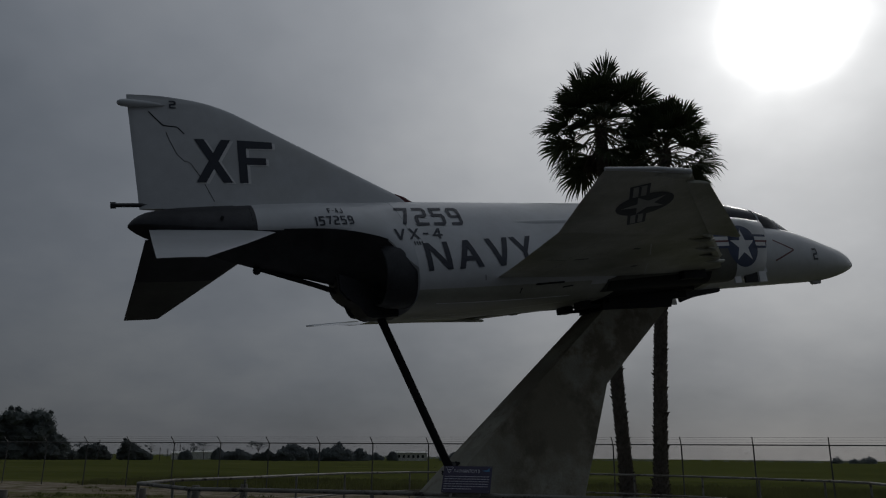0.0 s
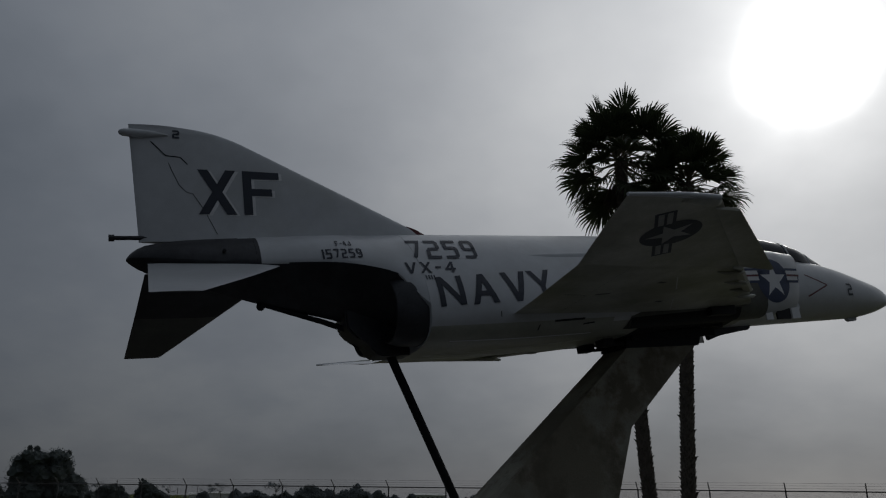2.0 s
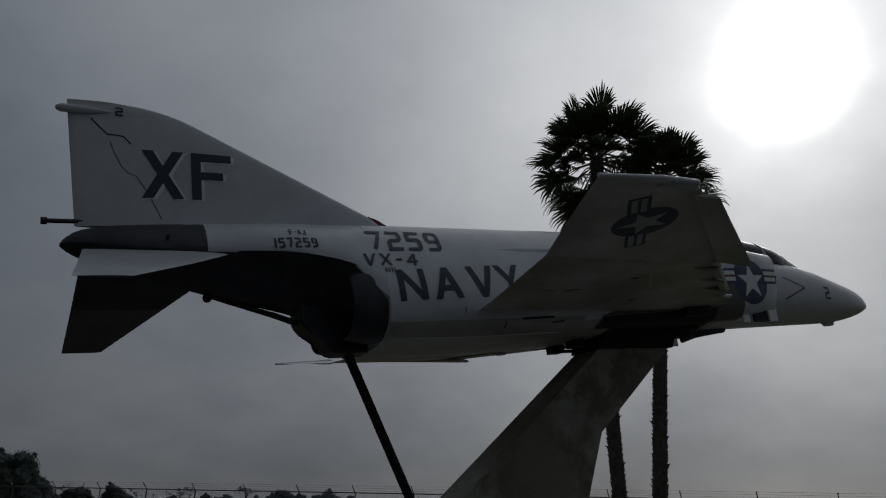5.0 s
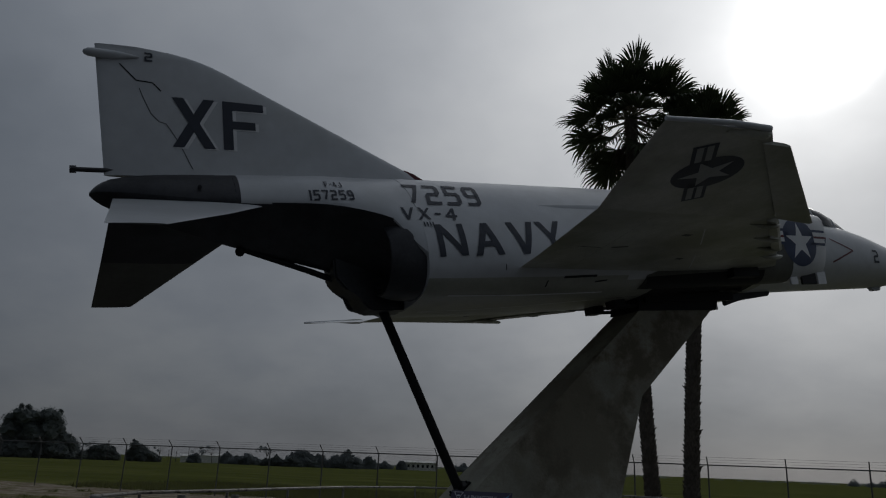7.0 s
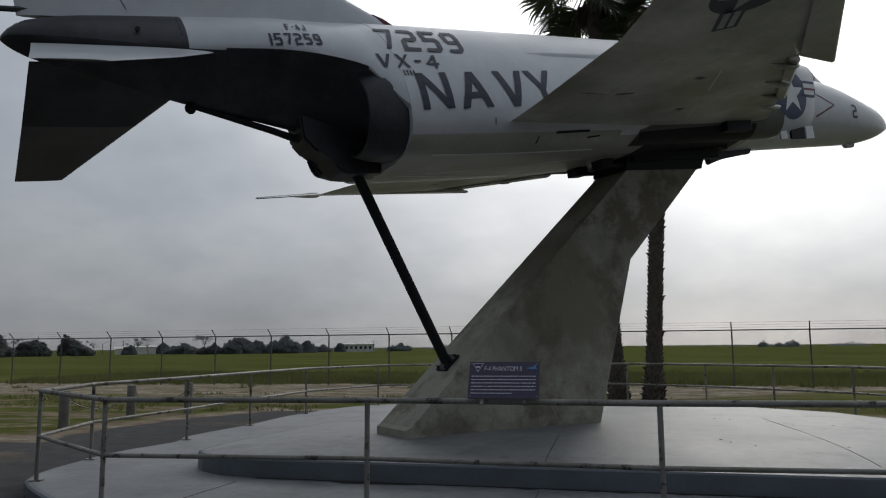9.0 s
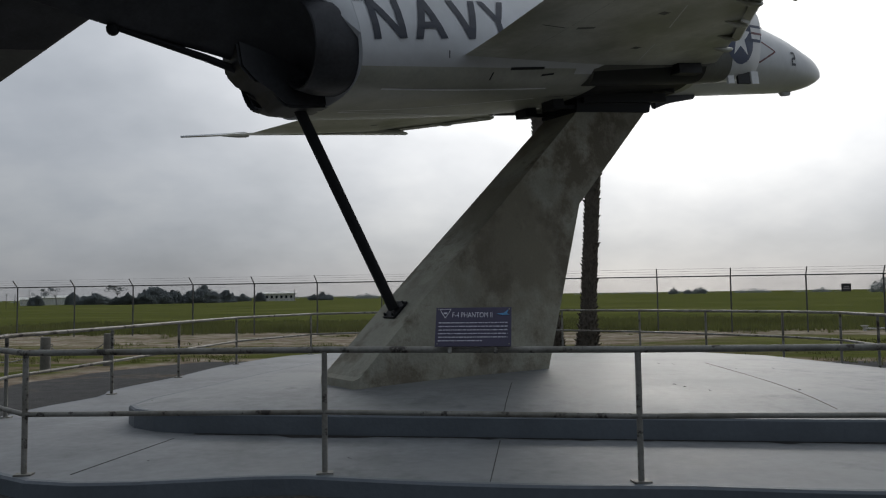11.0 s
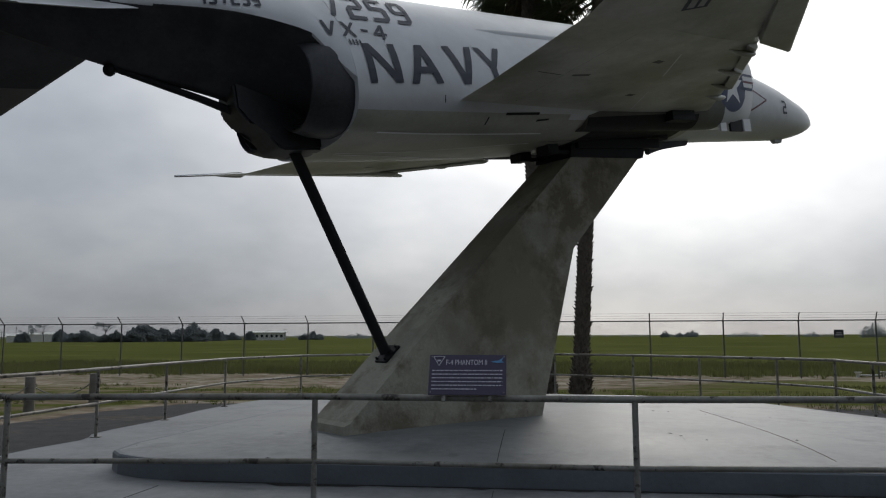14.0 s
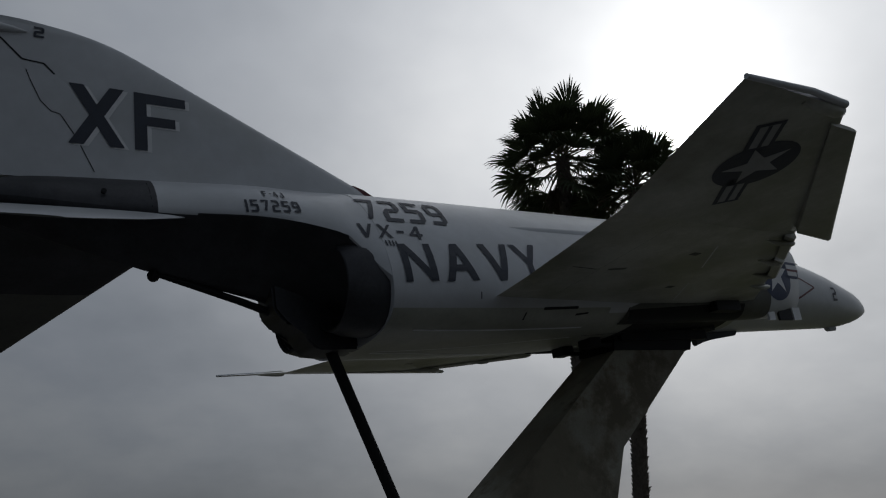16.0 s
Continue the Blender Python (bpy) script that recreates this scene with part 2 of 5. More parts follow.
def tube(bm, pts, r, n=10, r1=None, cap=True, mat=0):
    """A round bar along a polyline; r may taper to r1."""
    pts = [Vector(p) for p in pts]
    rings = []
    for i, p in enumerate(pts):
        a = pts[max(i - 1, 0)]
        b = pts[min(i + 1, len(pts) - 1)]
        d = (b - a).normalized()
        side = d.orthogonal().normalized() if abs(d.z) > 0.95 else d.cross(Vector((0, 0, 1))).normalized()
        up = side.cross(d).normalized()
        rr = r if r1 is None else r + (r1 - r) * i / (len(pts) - 1)
        rings.append([bm.verts.new(p + (side * math.cos(2 * math.pi * j / n) + up * math.sin(2 * math.pi * j / n)) * rr) for j in range(n)])
    for a, b in zip(rings, rings[1:]):
        for j in range(n):
            f = bm.faces.new((a[j], a[(j + 1) % n], b[(j + 1) % n], b[j]))
            f.material_index = mat
    if cap:
        bm.faces.new(rings[0]).material_index = mat
        bm.faces.new(rings[-1]).material_index = mat
    return rings


def loft(bm, rings, cap0=True, cap1=True, closed=True, mat=0):
    vs = [[bm.verts.new(p) for p in ring] for ring in rings]
    n = len(vs[0])
    for a, b in zip(vs, vs[1:]):
        for j in range(n if closed else n - 1):
            bm.faces.new((a[j], a[(j + 1) % n], b[(j + 1) % n], b[j])).material_index = mat
    if cap0:
        bm.faces.new(vs[0]).material_index = mat
    if cap1:
        bm.faces.new(vs[-1]).material_index = mat
    return vs


def prism(bm, outline, d0, d1, to3d, mat=0):
    """A flat outline given thickness: to3d(u, v, depth) places its corners."""
    a = [bm.verts.new(to3d(u, v, d0)) for u, v in outline]
    b = [bm.verts.new(to3d(u, v, d1)) for u, v in outline]
    n = len(a)
    bm.faces.new(a).material_index = mat
    bm.faces.new(b[::-1]).material_index = mat
    for i in range(n):
        bm.faces.new((a[i], b[i], b[(i + 1) % n], a[(i + 1) % n])).material_index = mat


def table(pairs):
    """A smooth curve through (x, y) pairs, as a function."""
    xs = [p[0] for p in pairs]
    ys = [p[1] for p in pairs]
    m = []
    for i in range(len(xs)):
        if i in (0, len(xs) - 1):
            j = max(i - 1, 0)
            m.append((ys[j + 1] - ys[j]) / (xs[j + 1] - xs[j]))
        else:
            d0 = (ys[i] - ys[i - 1]) / (xs[i] - xs[i - 1])
            d1 = (ys[i + 1] - ys[i]) / (xs[i + 1] - xs[i])
            m.append(0.0 if d0 * d1 <= 0 else 2 * d0 * d1 / (d0 + d1))

    def f(x):
        x = min(max(x, xs[0]), xs[-1])
        i = 0
        while i < len(xs) - 2 and x > xs[i + 1]:
            i += 1
        h = xs[i + 1] - xs[i]
        t = (x - xs[i]) / h
        return ((1 + 2 * t) * (1 - t) ** 2 * ys[i] + t * (1 - t) ** 2 * h * m[i] + t * t * (3 - 2 * t) * ys[i + 1] + t * t * (t - 1) * h * m[i + 1])
    return f


def steps(a, b, n):
    return [a + (b - a) * i / n for i in range(n + 1)]

# ---------------------------------------------------------------- ground
FN = Vector((0.2979, 0.9546, 0.0))    # across the boundary fence
FT = Vector((0.9546, -0.2979, 0.0))   # along it
FENCE_V = 32.84


def ground_material():
    m = bpy.data.materials.new("airfield_ground")
    m.use_nodes = True
    k = Nodes(m.node_tree)
    geo = k.n("ShaderNodeNewGeometry")
    pos = geo.outputs["Position"]
    dot = k.n("ShaderNodeVectorMath", op="DOT_PRODUCT")
    k.link(pos, dot.inputs[0])
    dot.inputs[1].default_value = FN
    along = k.n("ShaderNodeVectorMath", op="DOT_PRODUCT")
    k.link(pos, along.inputs[0])
    along.inputs[1].default_value = FT
    # streaky coordinate: over twice as long along the fence than across it
    comb = k.n("ShaderNodeCombineXYZ")
    k.link(k.math("MULTIPLY", along.outputs["Value"], 0.42), comb.inputs[0])
    k.link(dot.outputs["Value"], comb.inputs[1])
    streak = comb.outputs[0]
    wob = k.math("MULTIPLY", k.math("SUBTRACT", k.noise(streak, 0.45, 6.0, 0.62), 0.5), 6.0)
    v = k.math("ADD", dot.outputs["Value"], wob)
    fine, mid, big = k.noise(pos, 34.0, 4.0, 0.7), k.noise(pos, 3.0, 5.0, 0.65), k.noise(streak, 0.10, 5.0, 0.6)
    band = k.noise(streak, 1.1, 6.0, 0.68)
    tone = k.math("ADD", k.math("MULTIPLY", mid, 0.4), k.math("MULTIPLY", band, 0.6))
    asphalt = k.ramp(k.math("ADD", k.math("MULTIPLY", fine, 0.5), k.math("MULTIPLY", mid, 0.5)), (0.3, (0.060, 0.060, 0.060)), (0.7, (0.115, 0.113, 0.110)))
    dirt = k.ramp(tone, (0.32, (0.10, 0.075, 0.050)), (0.5, (0.17, 0.135, 0.095)), (0.66, (0.27, 0.235, 0.185)))
    sand = k.ramp(tone, (0.34, (0.11, 0.083, 0.058)), (0.47, (0.205, 0.165, 0.125)), (0.62, (0.38, 0.34, 0.28)))
    grass = k.ramp(k.math("ADD", k.math("MULTIPLY", tone, 0.45), k.math("MULTIPLY", big, 0.55)), (0.34, (0.054, 0.064, 0.019)), (0.50, (0.088, 0.098, 0.028)), (0.64, (0.150, 0.150, 0.054)))
    east = k.math("DIVIDE", along.outputs["Value"], 5.0, True)
    patch = k.ramp(k.noise(streak, 0.9, 6.0, 0.65), (0.44, 0.0), (0.54, 1.0))
    patch = k.math("MAXIMUM", patch, k.math("MULTIPLY", east, 0.85))
    strip = k.mix(patch, dirt, grass)

    def step(edge, width, field=v):
        return k.math("DIVIDE", k.math("SUBTRACT", field, edge), width, True)
    worn = k.ramp(k.noise(pos, 0.6, 7.0, 0.7), (0.55, 0.0), (0.66, 1.0))
    asphalt = k.mix(k.math("MULTIPLY", worn, 0.6), asphalt, dirt)
    # the asphalt runs up to the platform and a little way round its sides
    off = k.n("ShaderNodeVectorMath", op="DISTANCE")
    k.link(pos, off.inputs[0])
    off.inputs[1].default_value = (2.0, 15.0, 0.0)
    ring = k.math("MAXIMUM", k.math("SUBTRACT", off.outputs["Value"], 9.45), k.math("SUBTRACT", dot.outputs["Value"], 20.0))
    edge = k.math("MINIMUM", ring, k.math("SUBTRACT", dot.outputs["Value"], 13.0))
    edge = k.math("ADD", edge, k.math("MULTIPLY", k.math("SUBTRACT", k.noise(pos, 0.9, 6.0, 0.65), 0.5), 0.9))
    pale = k.mix(0.6, dirt, sand)
    col = k.mix(step(-0.08, 0.16, edge), asphalt, pale)
    col = k.mix(step(0.5, 0.7, edge), col, strip)
    tufts = k.ramp(k.noise(streak, 1.9, 7.0, 0.7), (0.51, 0.0), (0.60, 1.0))
    sand = k.mix(k.math("MULTIPLY", tufts, 0.85), sand, grass)
    col = k.mix(step(k.math("ADD", k.math("MULTIPLY", east, 4.5), 25.5), 1.0), col, sand)
    col = k.mix(step(34.5, 0.9), col, grass)
    p = k.n("ShaderNodeBsdfPrincipled")
    k.link(col, p.inputs["Base Color"])
    p.inputs["Roughness"].default_value = 0.95
    p.inputs["Specular IOR Level"].default_value = 0.0
    bp = k.n("ShaderNodeBump")
    bp.inputs["Strength"].default_value = 0.5
    bp.inputs["Distance"].default_value = 0.04
    k.link(k.math("ADD", fine, mid), bp.inputs["Height"])
    k.link(bp.outputs[0], p.inputs["Normal"])
    out = k.n("ShaderNodeOutputMaterial")
    k.link(p.outputs[0], out.inputs[0])
    return m


def build_ground():
    bm = bmesh.new()
    xs = sorted({-4000.0, -1500.0, -600.0, -250.0, *steps(-100, 100, 40), 250.0, 600.0, 1500.0, 4000.0})
    ys = sorted({-4000.0, -1500.0, -600.0, -250.0, -120.0, *steps(-60, 140, 40), 250.0, 600.0, 1500.0, 4000.0})
    grid = []
    for y in ys:
        row = []
        for x in xs:
            far = max(0.0, math.hypot(x - 2, y - 15) - 12.0)
            z = noise.noise((x * 0.05, y * 0.05, 0.3)) * 0.12 * min(1.0, far / 15.0)
            row.append(bm.verts.new((x, y, z - 0.02 * min(1.0, far))))
        grid.append(row)
    for r0, r1 in zip(grid, grid[1:]):
        for i in range(len(xs) - 1):
            bm.faces.new((r0[i], r0[i + 1], r1[i + 1], r1[i]))
    ob = finish("ground", bm, ground_material())
    tagged(ob, "flat airfield ground of asphalt, sandy dirt and green grass", "ground", kind="structure")


build_ground()

# ---------------------------------------------------------------- platform
RIM = table([(-180, 6.55), (-176, 6.5), (-166, 7.25), (-160, 7.65), (-149, 8.30), (-133, 8.30), (-115.9, 7.267), (-95.6, 7.405), (-77, 8.12), (-58, 7.9), (-35, 7.1), (-11, 6.45), (3, 6.72), (17, 6.5), (32, 6.3), (50, 6.6), (90, 7.5), (117, 7.7), (139, 6.8), (162, 6.2), (180, 6.55)])
CX, CY = 2.0, 15.0


def rim_point(deg, inset, z):
    a = (deg + 180) % 360 - 180
    r = RIM(a) - inset
    return Vector((CX + r * math.cos(radians(a)), CY + r * math.sin(radians(a)), z))


def disc_slab(name, outline, z_top, z_bot, mats, label, crown=0.0):
    """A solid slab with a rounded upper edge; the top may rise to its middle."""
    bm = bmesh.new()
    n = len(outline)
    mid = sum(outline, Vector()) / n
    rings = []
    for inset, z in ((0.0, z_bot), (0.0, z_top - 0.02), (0.02, z_top), (0.07, z_top + 0.001)):
        rings.append([bm.verts.new((p + (mid - p).normalized() * inset).to_2d().to_3d() + Vector((0, 0, z))) for p in outline])
    for f in (0.8, 0.6, 0.4, 0.2):
        rings.append([bm.verts.new((mid + (p - mid) * f).to_2d().to_3d() + Vector((0, 0, z_top + crown * (1 - f * f)))) for p in outline])
    for i, (a, b) in enumerate(zip(rings, rings[1:])):
        for j in range(n):
            bm.faces.new((a[j], a[(j + 1) % n], b[(j + 1) % n], b[j])).material_index = 1 if i < 3 else 0
    bm.faces.new(rings[-1])
    ob = finish(name, bm, mats)
    return tagged(ob, label, "platform", kind="structure")


lower = [rim_point(d, 0.0, 0.0) for d in range(-180, 180, 3)]
disc_slab("lower_platform", lower, 0.15, -0.1, [LOWER, KERB], "round grey painted concrete platform with a blue-grey edge")

# raised inner slab: its front edge runs beside the front rail and turns back at the far end
UP_F = Vector((0.955, -0.297, 0.0))
UP_N = Vector((0.297, 0.955, 0.0))


def upper_outline():
    pts = []
    o = Vector((0.65, 9.75, 0.0))
    for u, v in ((6.2, 0.5), (4.8, 0.05), (3.2, 0.0), (1.5, 0.0), (0.0, 0.0), (-1.6, 0.0), (-3.4, 0.02), (-3.85, 0.12), (-4.2, 0.32), (-4.42, 0.58), (-4.5, 1.2), (-4.4, 2.2), (-4.2, 4.5), (-3.8, 7.0), (-2.6, 8.8), (0.0, 9.6), (2.6, 9.2), (4.6, 7.6), (5.6, 5.4), (6.6, 3.2), (6.7, 1.6)):
        pts.append(o + UP_F * u + UP_N * v)
    return pts


disc_slab("upper_platform", upper_outline(), 0.365, 0.0, [SLAB, KERB], "raised grey painted inner concrete slab with dark kerb face", crown=0.135)

# ---------------------------------------------------------------- aircraft frame of reference
JET = Matrix.Translation((10.095, 17.690, 6.475)) @ Matrix.Rotation(radians(27.16), 4, "Z") @ Matrix.Rotation(radians(-8.4), 4, "Y") @ Matrix.Rotation(radians(-0.6), 4, "X")
FLAT = Matrix.Translation((10.095, 17.690, 0.0)) @ Matrix.Rotation(radians(27.16), 4, "Z")


def build_pylon():
    """Leaning concrete fin that carries the aircraft; u runs aft from the nose, v is the height."""
    base = thing("concrete_pylon", "tall leaning weathered concrete pylon carrying the jet", "pylon", FLAT)
    side = [(6.50, 4.83, 0.36), (8.33, 3.02, 0.41), (9.15, 0.40, 0.46), (12.37, 0.40, 0.46), (12.43, 0.40, 0.43), (12.43, 0.56, 0.43), (12.35, 0.60, 0.46), (11.1, 1.81, 0.44), (8.16, 4.63, 0.36)]
    bm = bmesh.new()
    a = [bm.verts.new((-u, -w, v)) for u, v, w in side]
    b = [bm.verts.new((-u, w, v)) for u, v, w in side]
    n = len(a)
    bm.faces.new(a)
    bm.faces.new(b[::-1])
    for i in range(n):
        bm.faces.new((a[i], b[i], b[(i + 1) % n], a[(i + 1) % n]))
    bmesh.ops.triangulate(bm, faces=[f for f in bm.faces if len(f.verts) > 4])
    part("concrete_body", bm, CONCRETE, base)
    bm = bmesh.new()
    top = [(6.38, 5.24), (6.54, 4.72), (8.34, 4.49), (8.28, 4.97)]
    prism(bm, [(u, v) for u, v in top], -0.40, 0.40, lambda u, v, d: Vector((-u, d, v)))
    part("steel_cap", bm, BLACK, base, "black steel saddle on the pylon head")
    for u in (7.9, 6.2):
        bm = bmesh.new()
        box(bm, -u - 0.25, -u + 0.25, -0.5, 0.5, 4.86 if u > 7 else 5.12, 5.02 if u > 7 else 5.3, 0.015)
        part("cross_beam", bm, BLACK, base, "black steel cross beam")
    return base


build_pylon()


def build_strut():
    s = thing("steel_strut", "slender black steel strut bracing the tail of the jet", "strut", FLAT)
    p0, p1 = Vector((-11.56, 0, 1.44)), Vector((-13.07, 0, 4.22))
    bm = bmesh.new()
    tube(bm, [p0, p1], 0.075, 14)
    part("tube", bm, BLACK, s, smooth=True)
    bm = bmesh.new()
    m = Matrix.Translation((-11.53, 0, 1.42)) @ Matrix.Rotation(radians(-44.5), 4, "Y")
    box(bm, -0.15, 0.15, -0.14, 0.14, -0.02, 0.015, 0.006, m)
    part("foot_plate", bm, BLACK, s, "black steel foot plate on the sloping concrete")
    for x in (-0.115, 0.115):
        for y in (-0.10, 0.10):
            bm = bmesh.new()
            bmesh.ops.create_cone(bm, cap_ends=True, segments=8, radius1=0.018, radius2=0.015, depth=0.04, matrix=m @ Matrix.Translation((x, y, 0.032)))
            part("bolt", bm, BLACK, s)


build_strut()

# ---------------------------------------------------------------- the jet
jet = thing("fighter_jet", "grey naval fighter jet with black lettering mounted on a pylon", "aircraft", JET)


def A(s, l, h):
    """Aircraft place: s metres aft of the nose, l to its right, h above the nose tip."""
    return Vector((-s, -l, h))


def section(s, top, bot, w, hm, pu, pl, n=22):
    """Closed ring at station s: a rounded upper and a fuller lower half."""
    half = []
    for i in range(n + 1):
        a = math.pi * i / n
        c, sn = math.cos(a), math.sin(a)
        if c >= 0:
            h = hm + (top - hm) * abs(c) ** (2 / pu)
            l = w * abs(sn) ** (2 / pu)
        else:
            h = hm - (hm - bot) * abs(c) ** (2 / pl)
            l = w * abs(sn) ** (2 / pl)
        half.append((l, h))
    ring = [A(s, l, h) for l, h in half] + [A(s, -l, h) for l, h in half[-2:0:-1]]
    return ring


F_TOP = table([(0, 0.0), (0.12, 0.14), (0.34, 0.31), (0.7, 0.45), (1.15, 0.57), (2.0, 0.82), (2.6, 0.96), (3.2, 1.06), (4.0, 1.14), (5.6, 1.34), (6.6, 1.55), (8.0, 1.58), (12.95, 1.56)])
F_BOT = table([(0, -0.02), (0.12, -0.08), (0.34, -0.16), (0.8, -0.27), (1.5, -0.35), (3.0, -0.37), (5.0, -0.40), (7.0, -0.46), (9.5, -0.58), (11.5, -0.61), (12.95, -0.60)])
F_W = table([(0, 0.01), (0.12, 0.12), (0.34, 0.23), (0.7, 0.35), (1.3, 0.48), (2.2, 0.61), (3.5, 0.71), (5.0, 0.78), (5.8, 0.95), (7.0, 1.25), (8.5, 1.36), (11.0, 1.36), (12.95, 1.30)])
F_HM = table([(0, -0.01), (1.0, 0.10), (3.0, 0.22), (5.0, 0.28), (7.0, 0.15), (9.0, 0.02), (12.95, 0.02)])
F_PU = table([(0, 2.0), (4.0, 2.1), (6.0, 1.8), (8.0, 1.55), (12.95, 1.6)])
F_PL = table([(0, 2.0), (4.0, 2.3), (7.0, 2.8), (12.95, 3.0)])


def build_fuselage():
    bm = bmesh.new()
    st = [0.0, 0.03, 0.08, 0.15] + steps(0.3, 2.0, 9) + steps(2.3, 12.92, 42)
    rings = [section(s, F_TOP(s), F_BOT(s), F_W(s), F_HM(s), F_PU(s), F_PL(s)) for s in st]
    loft(bm, rings)
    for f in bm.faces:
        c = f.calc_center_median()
        # belly shade painted in: darker skin, black where the saddle recess lies
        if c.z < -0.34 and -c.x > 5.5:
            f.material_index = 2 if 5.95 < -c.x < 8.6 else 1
    return part("fuselage", bm, [PAINT, BELLY, BLACK], jet, "light grey painted fuselage skin with a shaded, grimy belly", True)


fuselage = build_fuselage()

T_TOP = table([(12.2, 1.56), (13.2, 1.55), (14.5, 1.51), (15.6, 1.47), (16.5, 1.42), (17.0, 1.34), (17.2, 1.22), (17.26, 1.14)])
T_BOT = table([(12.2, -0.46), (12.9, -0.46), (13.0, -0.36), (13.8, -0.02), (15.3, 0.38), (16.4, 0.72), (17.0, 0.92), (17.2, 1.04), (17.26, 1.10)])
T_W = table([(12.2, 1.30), (12.9, 1.30), (13.12, 1.19), (13.36, 1.06), (14.2, 0.84), (15.0, 0.66), (15.6, 0.56), (16.4, 0.46), (17.0, 0.28), (17.2, 0.14), (17.26, 0.03)])
T_HM = table([(12.2, 0.02), (12.9, 0.02), (13.12, 0.30), (13.36, 0.62), (14.4, 0.86), (15.2, 0.90), (16.2, 0.98), (17.0, 1.08), (17.26, 1.12)])

T_PU = table([(12.2, 1.6), (12.9, 1.6), (13.36, 1.45), (14.5, 1.75), (17.3, 1.75)])


def build_tail():
    bm = bmesh.new()
    st = steps(12.905, 17.0, 30) + [17.1, 17.18, 17.23, 17.26]
    loft(bm, [section(s, T_TOP(s), T_BOT(s), T_W(s), T_HM(s), T_PU(s), 1.15) for s in st])
    for f in bm.faces:
        c = f.calc_center_median()
        s = -c.x
        if (c.z < T_HM(s) - 0.01 and s > 13.32) or (c.z < 0.44 and s > (13.06 if abs(c.y) < 1.0 or c.z < 0.25 else 13.16)) or (s > 15.42 and c.z < 1.43):
            f.material_index = 1
    return part("tail_boom", bm, [PAINT, BARE], jet, "tapering tail boom with dark heat-stained underside", True)


tail = build_tail()


def slab_wing(bm, stations, n=14, mat=0):
    """Lofts thin aerofoils; each station: LE, TE (s), l, h, thickness, droop axis lift."""
    rings = []
    for le, te, l, h, th, up in stations:
        ring = []
        for i in range(2 * n):
            a = math.pi * i / n
            x = (1 - math.cos(a)) / 2 if i <= n else (1 - math.cos(2 * math.pi - a)) / 2
            y = th / 2 * 2.6 * (0.2969 * math.sqrt(max(x, 0)) - 0.126 * x - 0.3516 * x * x + 0.2843 * x ** 3 - 0.1036 * x ** 4) / 0.26
            sgn = 1 if i <= n else -1
            p = A(le + (te - le) * x, l, h)
            ring.append(p + Vector(up) * (y * sgn * 0.5))
        rings.append(ring)
    loft(bm, rings, mat=mat)


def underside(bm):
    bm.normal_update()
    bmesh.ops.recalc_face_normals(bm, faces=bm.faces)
    # faces turned down take the darker paint that carries their shade
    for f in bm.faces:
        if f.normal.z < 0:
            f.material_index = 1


def build_wing(side):
    g = new("wing")
    g.parent = jet
    tagged(g, "swept grey wing with upturned outer panel")
    bm = bmesh.new()
    up = (0, 0, 1)
    slab_wing(bm, [(5.6, 11.37, side * 0.9, -0.20, 0.26, up), (6.92, 11.61, side * 2.1, -0.18, 0.22, up), (9.15, 12.06, side * 4.08, -0.12, 0.20, up)])
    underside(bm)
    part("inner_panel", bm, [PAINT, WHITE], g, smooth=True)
    bm = bmesh.new()
    tip = 0.11 if side > 0 else 0.19
    o = (0, side * 0.14, 0.99)
    slab_wing(bm, [(9.16, 12.06, side * 4.075, -0.12, 0.20, o), (10.27, 12.40, side * 5.05, (tip - 0.12) / 2, 0.14, o), (11.36, 12.70, side * 5.98, tip, 0.07, o)])
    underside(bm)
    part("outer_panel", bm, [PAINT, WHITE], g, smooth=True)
    # drooped leading-edge flap of the outer panel
    bm = bmesh.new()
    rings = []
    for f in steps(0.0, 1.0, 6):
        l, k = 4.17 + 1.62 * f, 1 - 0.6 * f
        hinge, nose = 9.32 + 1.97 * f, 8.645 + 2.25 * f
        c = hinge - nose
        top, low = -0.10 + (tip + 0.08) * f, -0.225 + (tip + 0.17) * f
        rings.append([A(hinge, side * l, top), A(nose + 0.22 * c, side * l, low + 0.06 * k), A(nose + 0.04 * c, side * l, low + 0.025 * k), A(nose, side * l, low - 0.01 * k), A(nose + 0.10 * c, side * l, low - 0.03 * k), A(hinge, side * l, top - 0.10 * k)])
    loft(bm, rings)
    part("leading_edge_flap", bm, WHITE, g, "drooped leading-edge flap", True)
    bm = bmesh.new()
    tube(bm, [A(11.40, side * 5.99, tip + 0.01), A(11.92, side * 6.02, tip + 0.015), A(12.71, side * 5.99, tip)], 0.034, 10, 0.022)
    part("tip_rail", bm, PAINT, g, smooth=True)
    bm = bmesh.new()
    prof = ((11.34, 0.02), (11.36, 0.055), (11.42, 0.075), (11.6, 0.07), (11.9, 0.03))
    loft(bm, [[A(s, side * (5.92 + r * 0.9 * math.sin(2 * math.pi * i / 12)), tip - 0.015 + r * 0.8 * math.cos(2 * math.pi * i / 12)) for i in range(12)] for s, r in prof])
    part("tip_cap", bm, WHITE, g, "rounded wing-tip cap", True)
    return g


wing_right = build_wing(1)
wing_left = build_wing(-1)


